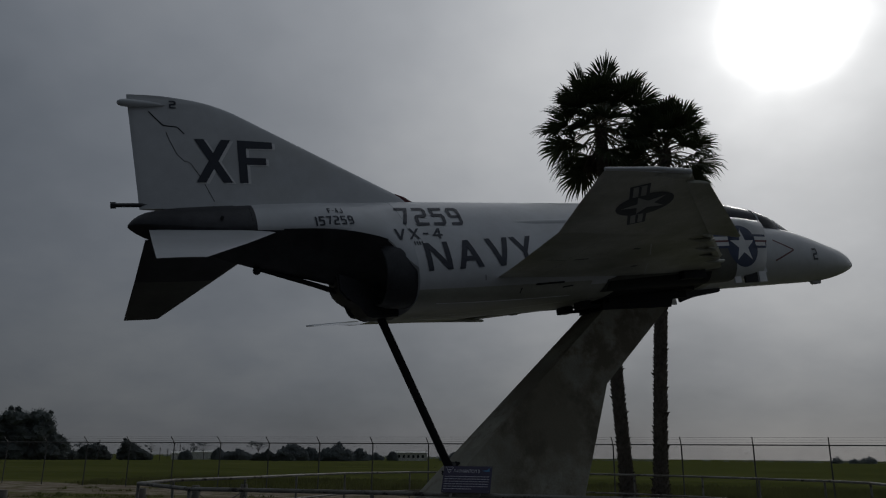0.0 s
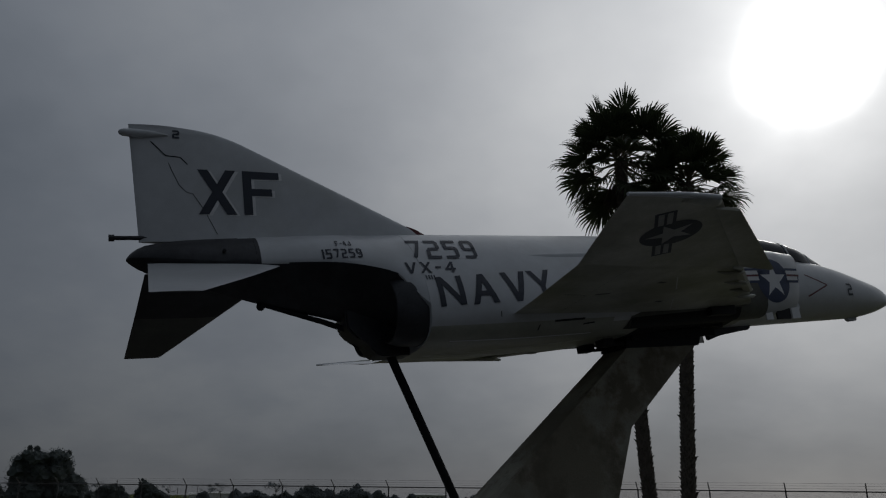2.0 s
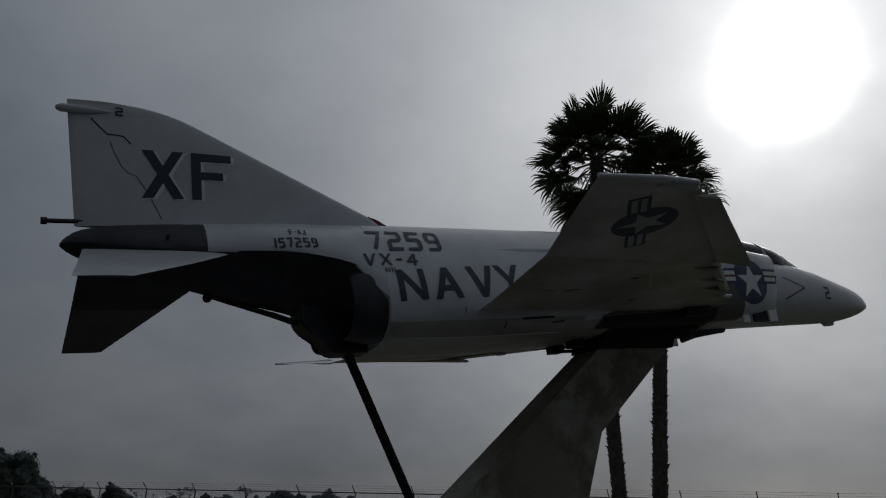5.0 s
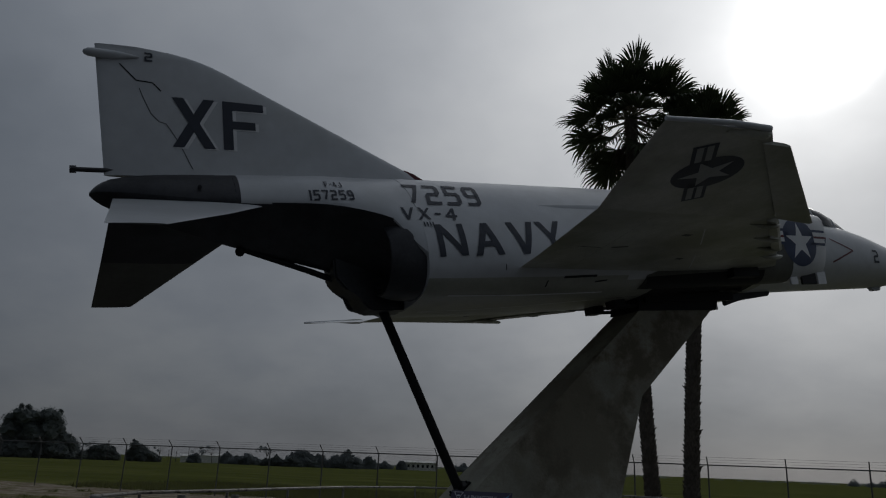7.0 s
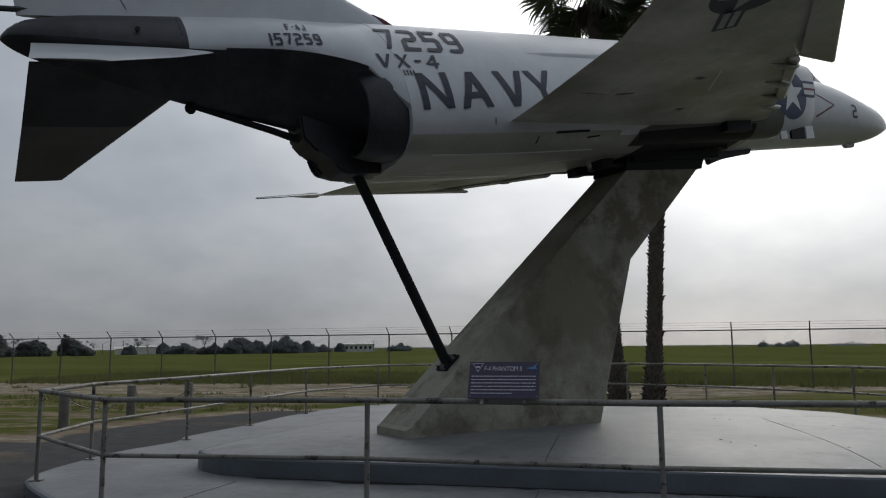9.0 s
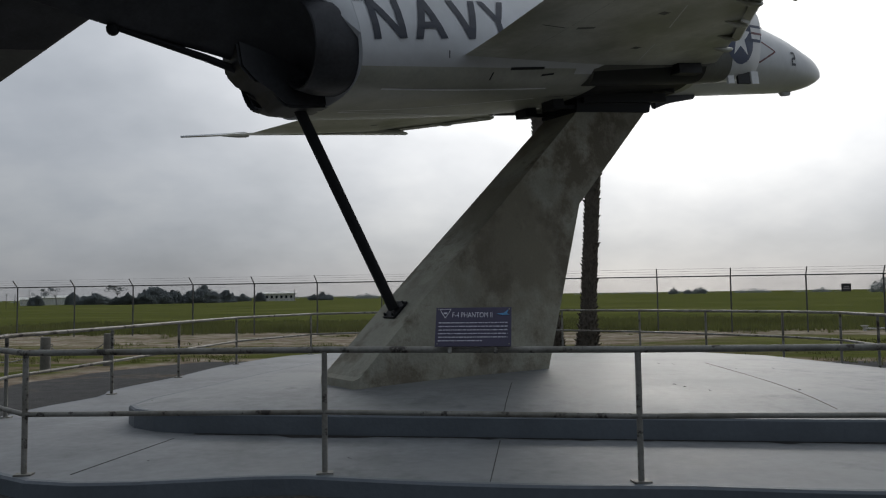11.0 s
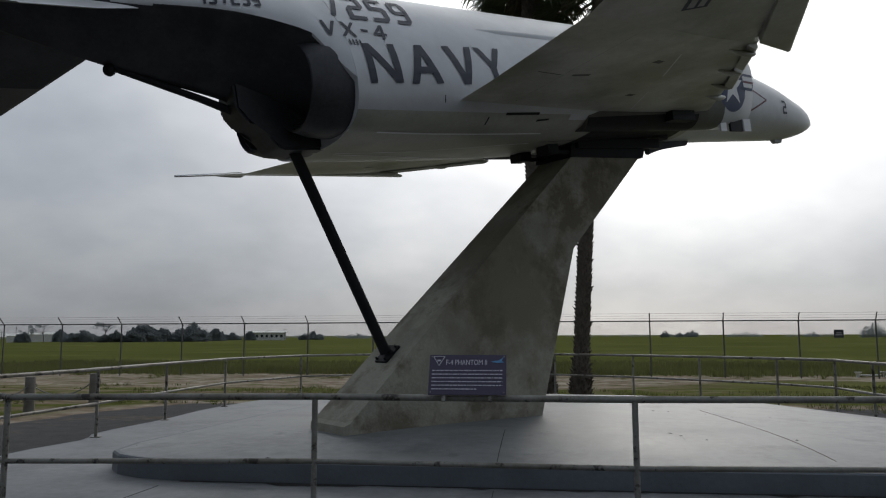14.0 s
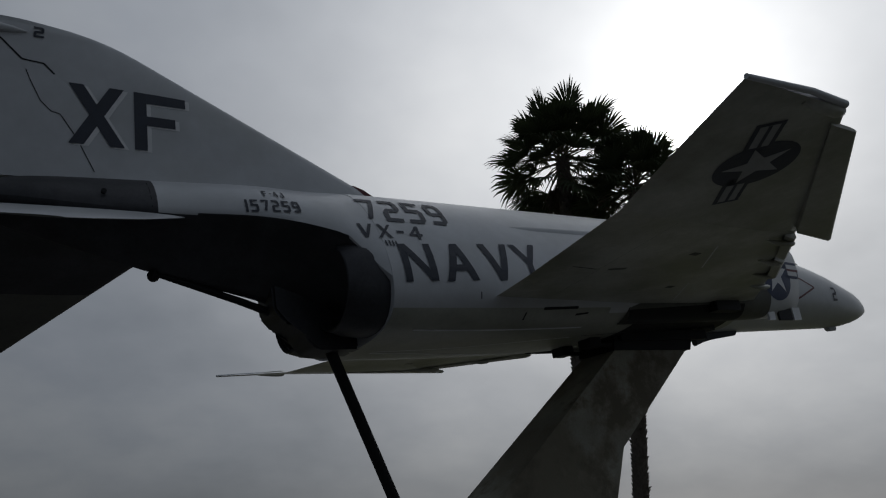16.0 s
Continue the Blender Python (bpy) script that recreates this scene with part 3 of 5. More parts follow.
def build_fin():
    fin = new("tail_fin")
    fin.parent = jet
    tagged(fin, "tall swept grey tail fin with black letters")
    bm = bmesh.new()
    # two skins that meet at sharp edges: thickest at the root
    rings = []
    crest = table([(3.05, 15.30), (3.17, 15.56), (3.27, 15.86), (3.33, 16.14), (3.37, 16.55)])
    hs = steps(1.40, 3.05, 12) + [3.11, 3.17, 3.22, 3.27, 3.30, 3.33, 3.35, 3.37]
    for h in hs:
        if h <= 1.6:
            le = 12.35
        elif h < 3.05:
            le = 12.35 + (h - 1.6) * (15.3 - 12.35) / 1.45
        else:
            le = crest(h)
        te = 17.08 + (h - 1.46) * 0.064
        ring = []
        n = 14
        for i in range(2 * n):
            a = math.pi * i / n
            x = (1 - math.cos(a)) / 2
            th = (0.14 - 0.05 * (h - 1.4)) * (1.0 if h < 3.3 else 0.75)
            y = th * (max(0.0, math.sin(a if i <= n else 2 * math.pi - a))) ** 0.8 * (1.15 - 0.5 * x)
            ring.append(A(le + (te - le) * x, y if i <= n else -y, h))
        rings.append(ring)
    loft(bm, rings)
    part("fin_skin", bm, PAINT, fin, smooth=True)
    bm = bmesh.new()
    prof = [(16.62, 0.008), (16.75, 0.035), (16.95, 0.058), (17.20, 0.066), (17.29, 0.058), (17.34, 0.035), (17.355, 0.006)]
    loft(bm, [[A(s, 0.05 + r * math.sin(2 * math.pi * i / 14), 3.20 + r * math.cos(2 * math.pi * i / 14)) for i in range(14)] for s, r in prof])
    part("antenna_pod", bm, PAINT, fin, "small pod at the fin tip", True)
    bm = bmesh.new()
    tube(bm, [A(16.6, 0, 1.48), A(17.45, 0, 1.47)], 0.035, 8)
    tube(bm, [A(17.42, 0, 1.47), A(17.5, 0, 1.47)], 0.055, 8)
    part("fuel_vent_mast", bm, BARE, fin, "dark fuel vent mast", True)
    bm = bmesh.new()
    prism(bm, [(12.29, 1.565), (12.46, 1.665), (12.62, 1.72), (12.64, 1.56)], -0.045, 0.045, lambda s, h, d: A(s, d, h))
    part("air_scoop", bm, RED, fin, "dark red air scoop lip")
    return fin


fin = build_fin()


def build_stabilator(side):
    bm = bmesh.new()
    o = (0, side * -0.36, 0.93)
    drop = 0.10 if side > 0 else 0.0
    slab_wing(bm, [(14.85, 16.98, side * 0.30, 0.98, 0.12, o), (15.7, 17.07, side * 1.45, 0.52 - drop * 0.5, 0.08, o), (16.57, 17.17, side * 2.70, 0.06 - drop, 0.035, o)])
    bm.normal_update()
    bmesh.ops.recalc_face_normals(bm, faces=bm.faces)
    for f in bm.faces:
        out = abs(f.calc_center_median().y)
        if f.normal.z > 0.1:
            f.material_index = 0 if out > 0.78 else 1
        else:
            # tip underside: a darker skin with its shade put into the colour
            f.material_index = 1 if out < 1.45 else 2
    return part("stabilator", bm, [PAINT, BARE, SHADE_GRIME], jet, "drooping tailplane, painted tip and bare metal root", True)


build_stabilator(1)
build_stabilator(-1)


def barrel_ring(s, l, h, r, square):
    """A ring whose upper half goes from a circle (2) to a rounded square (higher powers)."""
    out = []
    for i in range(32):
        a = 2 * math.pi * i / 32
        c, d = math.cos(a), math.sin(a)
        q = square if c > 0 else 2 + (square - 2) * 0.4
        k = r / (abs(c) ** q + abs(d) ** q) ** (1 / q)
        out.append(A(s, l + k * d, h + k * c))
    return out


def build_nozzle(side):
    nz = new("exhaust_nozzle")
    nz.parent = jet
    tagged(nz, "dark open exhaust nozzle")
    l, h = side * 0.64, 0.06
    bm = bmesh.new()
    loft(bm, [barrel_ring(s, l, h, r, q) for s, r, q in ((12.72, 0.56, 3.4), (12.77, 0.588, 3.4), (12.95, 0.588, 3.3), (13.2, 0.57, 2.8), (13.42, 0.52, 2.0), (13.43, 0.50, 2.0), (13.2, 0.49, 2.0), (12.8, 0.46, 2.0), (12.75, 0.30, 2.0))], cap0=False)
    part("shroud", bm, BARE, nz, smooth=True)
    for i in range(24):
        a = 2 * math.pi * i / 24
        c = A(0, l + 0.475 * math.sin(a), h + 0.475 * math.cos(a))
        bm = bmesh.new()
        for v in box(bm, -13.36, -12.7, -0.052, 0.052, -0.012, 0.012):
            v.co = Vector((v.co.x, 0, 0)) + Matrix.Rotation(a, 3, "X") @ Vector((0, v.co.y, v.co.z)) + c
        part("petal", bm, BARE, nz)
    return nz


build_nozzle(1)
build_nozzle(-1)


def build_keel():
    bm = bmesh.new()
    out = [(12.5, 0.4), (12.5, -0.50), (12.85, -0.60), (13.44, -0.60), (13.54, -0.53), (13.61, -0.41), (13.68, -0.32), (13.85, -0.26), (13.98, -0.10), (14.0, 0.5)]
    prism(bm, out, -0.26, 0.26, lambda s, h, d: A(s, d, h))
    bmesh.ops.bevel(bm, geom=bm.edges[:], offset=0.03, segments=2, affect="EDGES")
    part("keel_fairing", bm, BARE, jet, "dark fairing between the exhaust nozzles", True)
    hook = new("arrestor_hook")
    hook.parent = jet
    tagged(hook, "black arrestor hook under the tail")
    bm = bmesh.new()
    tube(bm, [A(13.55, 0, -0.22), A(14.3, 0, 0.06), A(15.25, 0, 0.37)], 0.055, 10, 0.035)
    part("shank", bm, BLACK, hook, smooth=True)
    bm = bmesh.new()
    bmesh.ops.create_uvsphere(bm, u_segments=12, v_segments=8, radius=0.07, matrix=Matrix.Translation(A(15.29, 0, 0.345)))
    part("hook_point", bm, BLACK, hook, smooth=True)


build_keel()

I_TOP = table([(4.75, 0.86), (5.6, 0.93), (7.0, 0.90), (9.0, 0.6)])
I_OUT = table([(4.75, 1.46), (5.6, 1.54), (7.0, 1.50), (9.0, 1.30)])
I_BOT = table([(4.75, -0.38), (5.6, -0.44), (7.0, -0.48), (9.0, -0.50)])


def build_intake(side):
    it = new("air_intake")
    it.parent = jet
    tagged(it, "boxy engine air intake with rounded lip")

    def ring(s, grow=0.0, lean=0.0):
        t, o, b = I_TOP(s) + grow, I_OUT(s) + grow, I_BOT(s) - grow
        c, hw, hh, hc = (0.82 + o) / 2, (o - 0.82) / 2, (t - b) / 2, (t + b) / 2
        pts = []
        for i in range(28):
            a = 2 * math.pi * i / 28
            x = math.copysign(abs(math.sin(a)) ** 0.75, math.sin(a))
            y = math.copysign(abs(math.cos(a)) ** 0.75, math.cos(a))
            pts.append(A(s + lean * -(y * hh), side * (c + x * hw), hc + y * hh))
        return pts
    bm = bmesh.new()
    loft(bm, [ring(5.3, -0.06, 0.18), ring(4.76, -0.05, 0.22), ring(4.74, -0.02, 0.22), ring(4.77, 0.0, 0.22), ring(5.3, 0.0, 0.1), ring(5.8), ring(6.5), ring(7.3), ring(8.2), ring(9.0)])
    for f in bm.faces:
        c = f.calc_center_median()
        # rear lower duct faces get their shade as dark and black skin
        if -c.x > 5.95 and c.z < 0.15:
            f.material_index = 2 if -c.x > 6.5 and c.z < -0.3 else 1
    part("duct", bm, [PAINT, SHADE_GRIME, BLACK], it, smooth=True)
    bm = bmesh.new()
    prism(bm, [(4.15, -0.22), (4.3, 0.80), (5.4, 0.95), (5.4, -0.36)], side * 0.80, side * 0.84, lambda s, h, d: A(s, d, h))
    part("splitter_plate", bm, PAINT, it)
    return it


build_intake(1)
build_intake(-1)


def build_canopy():
    cp = new("canopy")
    cp.parent = jet
    tagged(cp, "closed dark tinted two-seat cockpit canopy")
    C_TOP = table([(1.95, 0.82), (2.35, 1.01), (2.76, 1.17), (3.16, 1.32), (3.57, 1.44), (4.0, 1.52), (4.6, 1.59), (5.6, 1.62), (6.6, 1.59), (7.0, 1.56)])
    bm = bmesh.new()
    rings = []
    for s in steps(1.95, 6.9, 28):
        w = min(0.46, 0.10 + (s - 1.95) * 0.28)
        base = F_TOP(s) - 0.16
        rings.append([A(s, w * math.cos(math.pi * i / 14), base + (C_TOP(s) - base) * math.sin(math.pi * i / 14) ** 0.7) for i in range(15)])
    loft(bm, rings, closed=False, cap0=False, cap1=False)
    part("glazing", bm, CANOPY, cp, smooth=True)
    for s in (2.88, 3.60, 5.10, 6.5):
        bm = bmesh.new()
        w = min(0.46, 0.10 + (s - 1.95) * 0.28) + 0.012
        base = F_TOP(s) - 0.16
        r = []
        for ss in (s, s + 0.06):
            for k2 in (0.0, 0.02):
                r.append([A(ss, (w - k2) * math.cos(math.pi * i / 14), base + (C_TOP(ss) + 0.012 - k2 - base) * math.sin(math.pi * i / 14) ** 0.7) for i in range(15)])
        loft(bm, [r[0], r[2], r[3], r[1], r[0]], closed=False, cap0=False, cap1=False)
        part("canopy_frame", bm, RADOME, cp, smooth=True)


build_canopy()

# ---------------------------------------------------------------- railing round the platform
def build_railing():
    rail = thing("pipe_railing", "two-bar galvanised pipe railing round the platform", "railing")
    degs = [-176.5, -160.3, -149, -133.4, -115.9, -95.6, -77, -60, -42, -26, -11.1, 2.2, 14, 30, 46, 64, 82, 100, 117, 138.6, 162]
    pts = [rim_point(d, 0.12, 0.0) for d in degs]
    for p in pts:
        post = new("post")
        post.parent = rail
        bm = bmesh.new()
        tube(bm, [p + Vector((0, 0, 0.15)), p + Vector((0, 0, 1.15))], 0.024, 10)
        part("upright", bm, RAIL, post, smooth=True)
        bm = bmesh.new()
        box(bm, p.x - 0.07, p.x + 0.07, p.y - 0.05, p.y + 0.05, 0.15, 0.165, 0.003)
        part("base_plate", bm, RAIL, post)
    loop = pts + [pts[0]]
    for z, nm in ((1.17, "top_rail"), (0.655, "mid_rail")):
        for a, b in zip(loop, loop[1:]):
            bm = bmesh.new()
            tube(bm, [a + Vector((0, 0, z)), b + Vector((0, 0, z))], 0.027 if z > 1 else 0.022, 12)
            part(nm, bm, RAIL, rail, smooth=True)
    for a in pts:
        bm = bmesh.new()
        bmesh.ops.create_uvsphere(bm, u_segments=10, v_segments=6, radius=0.0285, matrix=Matrix.Translation(a + Vector((0, 0, 1.17))))
        part("weld", bm, RAIL, rail, smooth=True)


build_railing()

# ---------------------------------------------------------------- boundary fence
FENCE_O = FN * FENCE_V


def fence_at(u, z, v=0.0):
    return FENCE_O + FT * u + FN * v + Vector((0, 0, z))


def build_fence():
    fence = thing("chain_link_fence", "tall chain-link boundary fence with barbed wire on angled arms", "fence")
    us = [-14.498 + 2.805 * k for k in range(-18, 26)]
    for u in us:
        post = new("fence_post")
        post.parent = fence
        bm = bmesh.new()
        tube(bm, [fence_at(u, -0.1), fence_at(u, 2.20)], 0.030, 8)
        part("upright", bm, STEEL, post, smooth=True)
        bm = bmesh.new()
        tube(bm, [fence_at(u, 2.18), fence_at(u - 0.04, 2.50, -0.28)], 0.022, 6)
        part("arm", bm, STEEL, post)
    bm = bmesh.new()
    tube(bm, [fence_at(us[0], 2.20), fence_at(us[-1], 2.20)], 0.025, 8)
    part("top_rail", bm, STEEL, fence)
    for f in (0.35, 0.68, 1.0):
        bm = bmesh.new()
        tube(bm, [fence_at(us[0], 2.20 + 0.29 * f, -0.28 * f), fence_at(us[-1], 2.20 + 0.29 * f, -0.28 * f)], 0.0035, 4)
        part("barbed_wire", bm, STEEL, fence)
    # woven wire: two families of slanting strands
    verts, faces = [], []
    r = 0.002
    u = us[0]
    while u < us[-1] - 2.2:
        for a, b, v in (((u, 0.05), (u + 2.2, 2.18), 0.0), ((u + 2.2, 0.05), (u, 2.18), 0.006)):
            i = len(verts)
            for q in (a, b):
                for du in (-r, r):
                    verts.append(tuple(fence_at(q[0] + du, q[1], v)))
            faces.append((i, i + 1, i + 3, i + 2))
        u += 0.075
    me = bpy.data.meshes.new("woven_wire")
    me.from_pydata(verts, [], faces)
    me.materials.append(STEEL)
    ob = new("woven_wire", me)
    ob.parent = fence
    tagged(ob, "fine woven wire mesh", kind="stuff")


build_fence()


# ---------------------------------------------------------------- palms
def frond_fan(bm, stalks, root, direction, length, rnd, droop):
    """A fan-palm leaf: a long stalk and a fan of folded blades, joined to the middle, with split drooping tips."""
    d = direction.normalized()
    side = d.cross(Vector((0, 0, 1)))
    side = side.normalized() if side.length > 0.05 else Vector((1, 0, 0))
    side = Matrix.Rotation(rnd.uniform(-0.55, 0.55), 3, d) @ side
    up = side.cross(d).normalized()
    sag = Vector((0, 0, droop * 0.16))
    hub = root + d * length * 0.54 - sag
    tube(stalks, [root, root + d * length * 0.30 + up * 0.04 - sag * 0.3, hub], 0.026, 5, 0.014)
    nb, span = 20, radians(rnd.uniform(62, 84))
    bl0 = length * rnd.uniform(0.44, 0.52)
    fold = rnd.uniform(0.10, 0.30)
    for i in range(nb):
        f = 2 * i / (nb - 1) - 1
        a = span * f + rnd.uniform(-0.03, 0.03)
        bl = bl0 * (0.70 + 0.30 * math.cos(a)) * rnd.uniform(0.90, 1.06)
        dd = (d * math.cos(a) + side * math.sin(a) + up * (abs(f) * fold)).normalized()
        w = side * math.cos(a) - d * math.sin(a)
        tip = Vector((0, 0, droop * rnd.uniform(0.10, 0.34)))
        pts = (hub, hub + dd * bl * 0.34, hub + dd * bl * 0.62 - sag * 0.25, hub + dd * bl * 0.84 - tip * 0.35, hub + dd * bl - tip)
        half = span / nb * bl * 1.12
        rows = []
        for p, ww in zip(pts, (0.008, half * 0.36, half * 0.62, half * 0.36, 0.003)):
            rows.append((bm.verts.new(p - w * ww), bm.verts.new(p + up * ww * 0.35), bm.verts.new(p + w * ww)))
        for r0, r1 in zip(rows, rows[1:]):
            bm.faces.new((r0[0], r0[1], r1[1], r1[0]))
            bm.faces.new((r0[1], r0[2], r1[2], r1[1]))


def build_palm(base, top, radius, seed, spread, count, label, bow):
    rnd = random.Random(seed)
    palm = thing("fan_palm", label, "palm tree", Matrix.Translation(base), "palms behind the platform")
    h = top - Vector(base)
    bm = bmesh.new()
    rings = []
    n = 14
    for i in range(91):
        f = i / 90
        c = h * f + Vector((bow * math.sin(f * math.pi), 0.05 * math.sin(f * 5.0), 0))
        r = radius * (1 - 0.12 * f) * (1 + 0.42 * math.exp(-(f * h.z / 0.95) ** 2))
        rings.append([c + Vector((math.cos(2 * math.pi * j / n), math.sin(2 * math.pi * j / n), 0)) * r * rnd.uniform(0.95, 1.05) for j in range(n)])
    loft(bm, rings)
    part("trunk", bm, TRUNK, palm, smooth=True)
    bm = bmesh.new()
    total = 1150
    for i in range(total):
        f = (i + rnd.uniform(-1.5, 1.5)) / total
        a = i * 2.39996 + rnd.uniform(-0.12, 0.12)
        low = math.exp(-(f * h.z / 0.95) ** 2)
        c = h * f + Vector((bow * math.sin(f * math.pi), 0.05 * math.sin(f * 5.0), 0))
        r = radius * (1 - 0.12 * f) * (1 + 0.42 * low)
        o = Vector((math.cos(a), math.sin(a), 0))
        t = Vector((-o.y, o.x, 0))
        w = rnd.uniform(0.035, 0.055)
        ln = rnd.uniform(0.035, 0.065) * (1 + 0.7 * low) + (rnd.uniform(0.03, 0.07) if rnd.random() < 0.06 else 0)
        p = c + o * (r - 0.012)
        lip = p + o * ln + Vector((0, 0, rnd.uniform(0.01, 0.05)))
        vv = [bm.verts.new(q) for q in (p - t * w, p + t * w, lip + t * w * 0.45, lip - t * w * 0.45, p + Vector((0, 0, -0.11)))]
        bm.faces.new((vv[0], vv[1], vv[2], vv[3]))
        bm.faces.new((vv[0], vv[3], vv[4]))
        bm.faces.new((vv[3], vv[2], vv[4]))
        bm.faces.new((vv[2], vv[1], vv[4]))
    tagged(part("leaf_stub_cover", bm, TRUNK, palm, "ragged old leaf stubs"), kind="stuff")
    bm, dry, stalks = bmesh.new(), bmesh.new(), bmesh.new()
    for i in range(count):
        el = math.asin(-0.74 + 1.70 * (i + 0.5) / count)
        az = i * 2.39996 + rnd.uniform(-0.3, 0.3)
        d = Vector((math.cos(az) * math.cos(el), math.sin(az) * math.cos(el), math.sin(el)))
        root = h + Vector((0, 0, 0.22 * el - 0.08)) + d * 0.10
        ln = spread * rnd.uniform(0.84, 1.06)
        frond_fan(bm if el > -0.80 else dry, stalks, root, d, ln, rnd, 1.0 if el < 0.2 else 0.55)
    for i in range(count // 2):
        el = math.asin(rnd.uniform(0.1, 0.95))
        az = rnd.uniform(0, 6.28)
        d = Vector((math.cos(az) * math.cos(el), math.sin(az) * math.cos(el), math.sin(el)))
        frond_fan(bm, stalks, h + Vector((0, 0, 0.2)) + d * 0.1, d, spread * rnd.uniform(0.50, 0.75), rnd, 0.4)
    for i in range(9):
        az = rnd.uniform(0, 6.28)
        d = Vector((math.cos(az) * 0.35, math.sin(az) * 0.35, -0.94))
        frond_fan(dry, stalks, h + Vector((0, 0, -0.3)), d, spread * rnd.uniform(0.45, 0.65), rnd, 0.6)
    tagged(part("leaf_stalk", stalks, STALK, palm, "pale stalks of the fan leaves"), kind="stuff")
    tagged(part("crown", bm, FROND, palm, "dense crown of green fan leaves"), kind="stuff")
    tagged(part("dry_skirt", dry, DEAD, palm, "hanging dry brown leaves"), kind="stuff")
    return palm


build_palm((5.03, 22.0, 0.0), Vector((4.72, 22.15, 12.42)), 0.195, 3, 2.27, 60, "tall fan palm with ragged trunk and dark round crown", -0.11)
build_palm((5.785, 21.5, 0.0), Vector((6.62, 21.5, 11.25)), 0.195, 8, 1.82, 54, "shorter fan palm with ragged trunk beside a taller one", -0.06)

# ---------------------------------------------------------------- markings on the jet
from mathutils.bvhtree import BVHTree


def tree_of(*obs):
    out = []
    for ob in obs:
        bm = bmesh.new()
        bm.from_mesh(ob.data)
        out.append(BVHTree.FromBMesh(bm))
        bm.free()
    return out


def named(parent, name):
    return [o for o in parent.children if o.name.split(".")[0] == name][0]


SKIN = tree_of(fuselage, tail)
intakes = [o for o in jet.children if o.name.split(".")[0] == "air_intake"]
DUCT = tree_of(named(intakes[0], "duct"), fuselage)
FINSKIN = tree_of(named(fin, "fin_skin"))
OUTER = tree_of(named(wing_right, "outer_panel"))


def from_right(trees, lift):
    """Lays a drawing (u towards the nose, v up) on the skin as seen from the right."""
    def f(s, h):
        best = None
        for t in trees:
            p, nrm, _, dist = t.ray_cast(A(s, 6.0, h), Vector((0, 1, 0)))
            if p is not None and (best is None or dist < best[2]):
                best = (p, nrm, dist)
        if best is None:
            return None
        nrm = best[1] if best[1].y < 0 else -best[1]
        return best[0] + nrm * lift
    return f


def from_below(trees, lift):
    def f(s, l):
        for t in trees:
            p, nrm, _, _ = t.ray_cast(A(s, l, -3.0), Vector((0, 0, 1)))
            if p is not None:
                nrm = nrm if nrm.z < 0 else -nrm
                return p + nrm * lift
        return None
    return f


def drape(bm, place, step=0.05):
    """Cuts a flat drawing into a fine grid and lays it on a surface."""
    for axis in (0, 1):
        lo = min(v.co[axis] for v in bm.verts)
        hi = max(v.co[axis] for v in bm.verts)
        n = max(1, int((hi - lo) / step))
        for i in range(1, n):
            co = Vector((0, 0, 0))
            co[axis] = lo + (hi - lo) * i / n
            no = Vector((0, 0, 0))
            no[axis] = 1
            bmesh.ops.bisect_plane(bm, geom=bm.verts[:] + bm.edges[:] + bm.faces[:], plane_co=co, plane_no=no)
    gone = []
    for v in bm.verts:
        p = place(v.co.x, v.co.y)
        if p is None:
            gone.append(v)
        else:
            v.co = p
    bmesh.ops.delete(bm, geom=gone, context="VERTS")


def text_mesh(body, width, height, bold=0.0):
    """Letters as a flat mesh fitted to a box of width x height, origin at its upper left."""
    cu = bpy.data.curves.new("text", "FONT")
    cu.body, cu.fill_mode, cu.resolution_u, cu.offset = body, "FRONT", 3, bold
    ob = bpy.data.objects.new("text", cu)
    scene.collection.objects.link(ob)
    dg = bpy.context.evaluated_depsgraph_get()
    me = bpy.data.meshes.new_from_object(ob.evaluated_get(dg))
    bpy.data.objects.remove(ob)
    bpy.data.curves.remove(cu)
    bm = bmesh.new()
    bm.from_mesh(me)
    bpy.data.meshes.remove(me)
    x0, x1 = min(v.co.x for v in bm.verts), max(v.co.x for v in bm.verts)
    y0, y1 = min(v.co.y for v in bm.verts), max(v.co.y for v in bm.verts)
    for v in bm.verts:
        v.co = Vector(((v.co.x - x0) / (x1 - x0) * width, (v.co.y - y1) / (y1 - y0) * height, 0))
    return bm


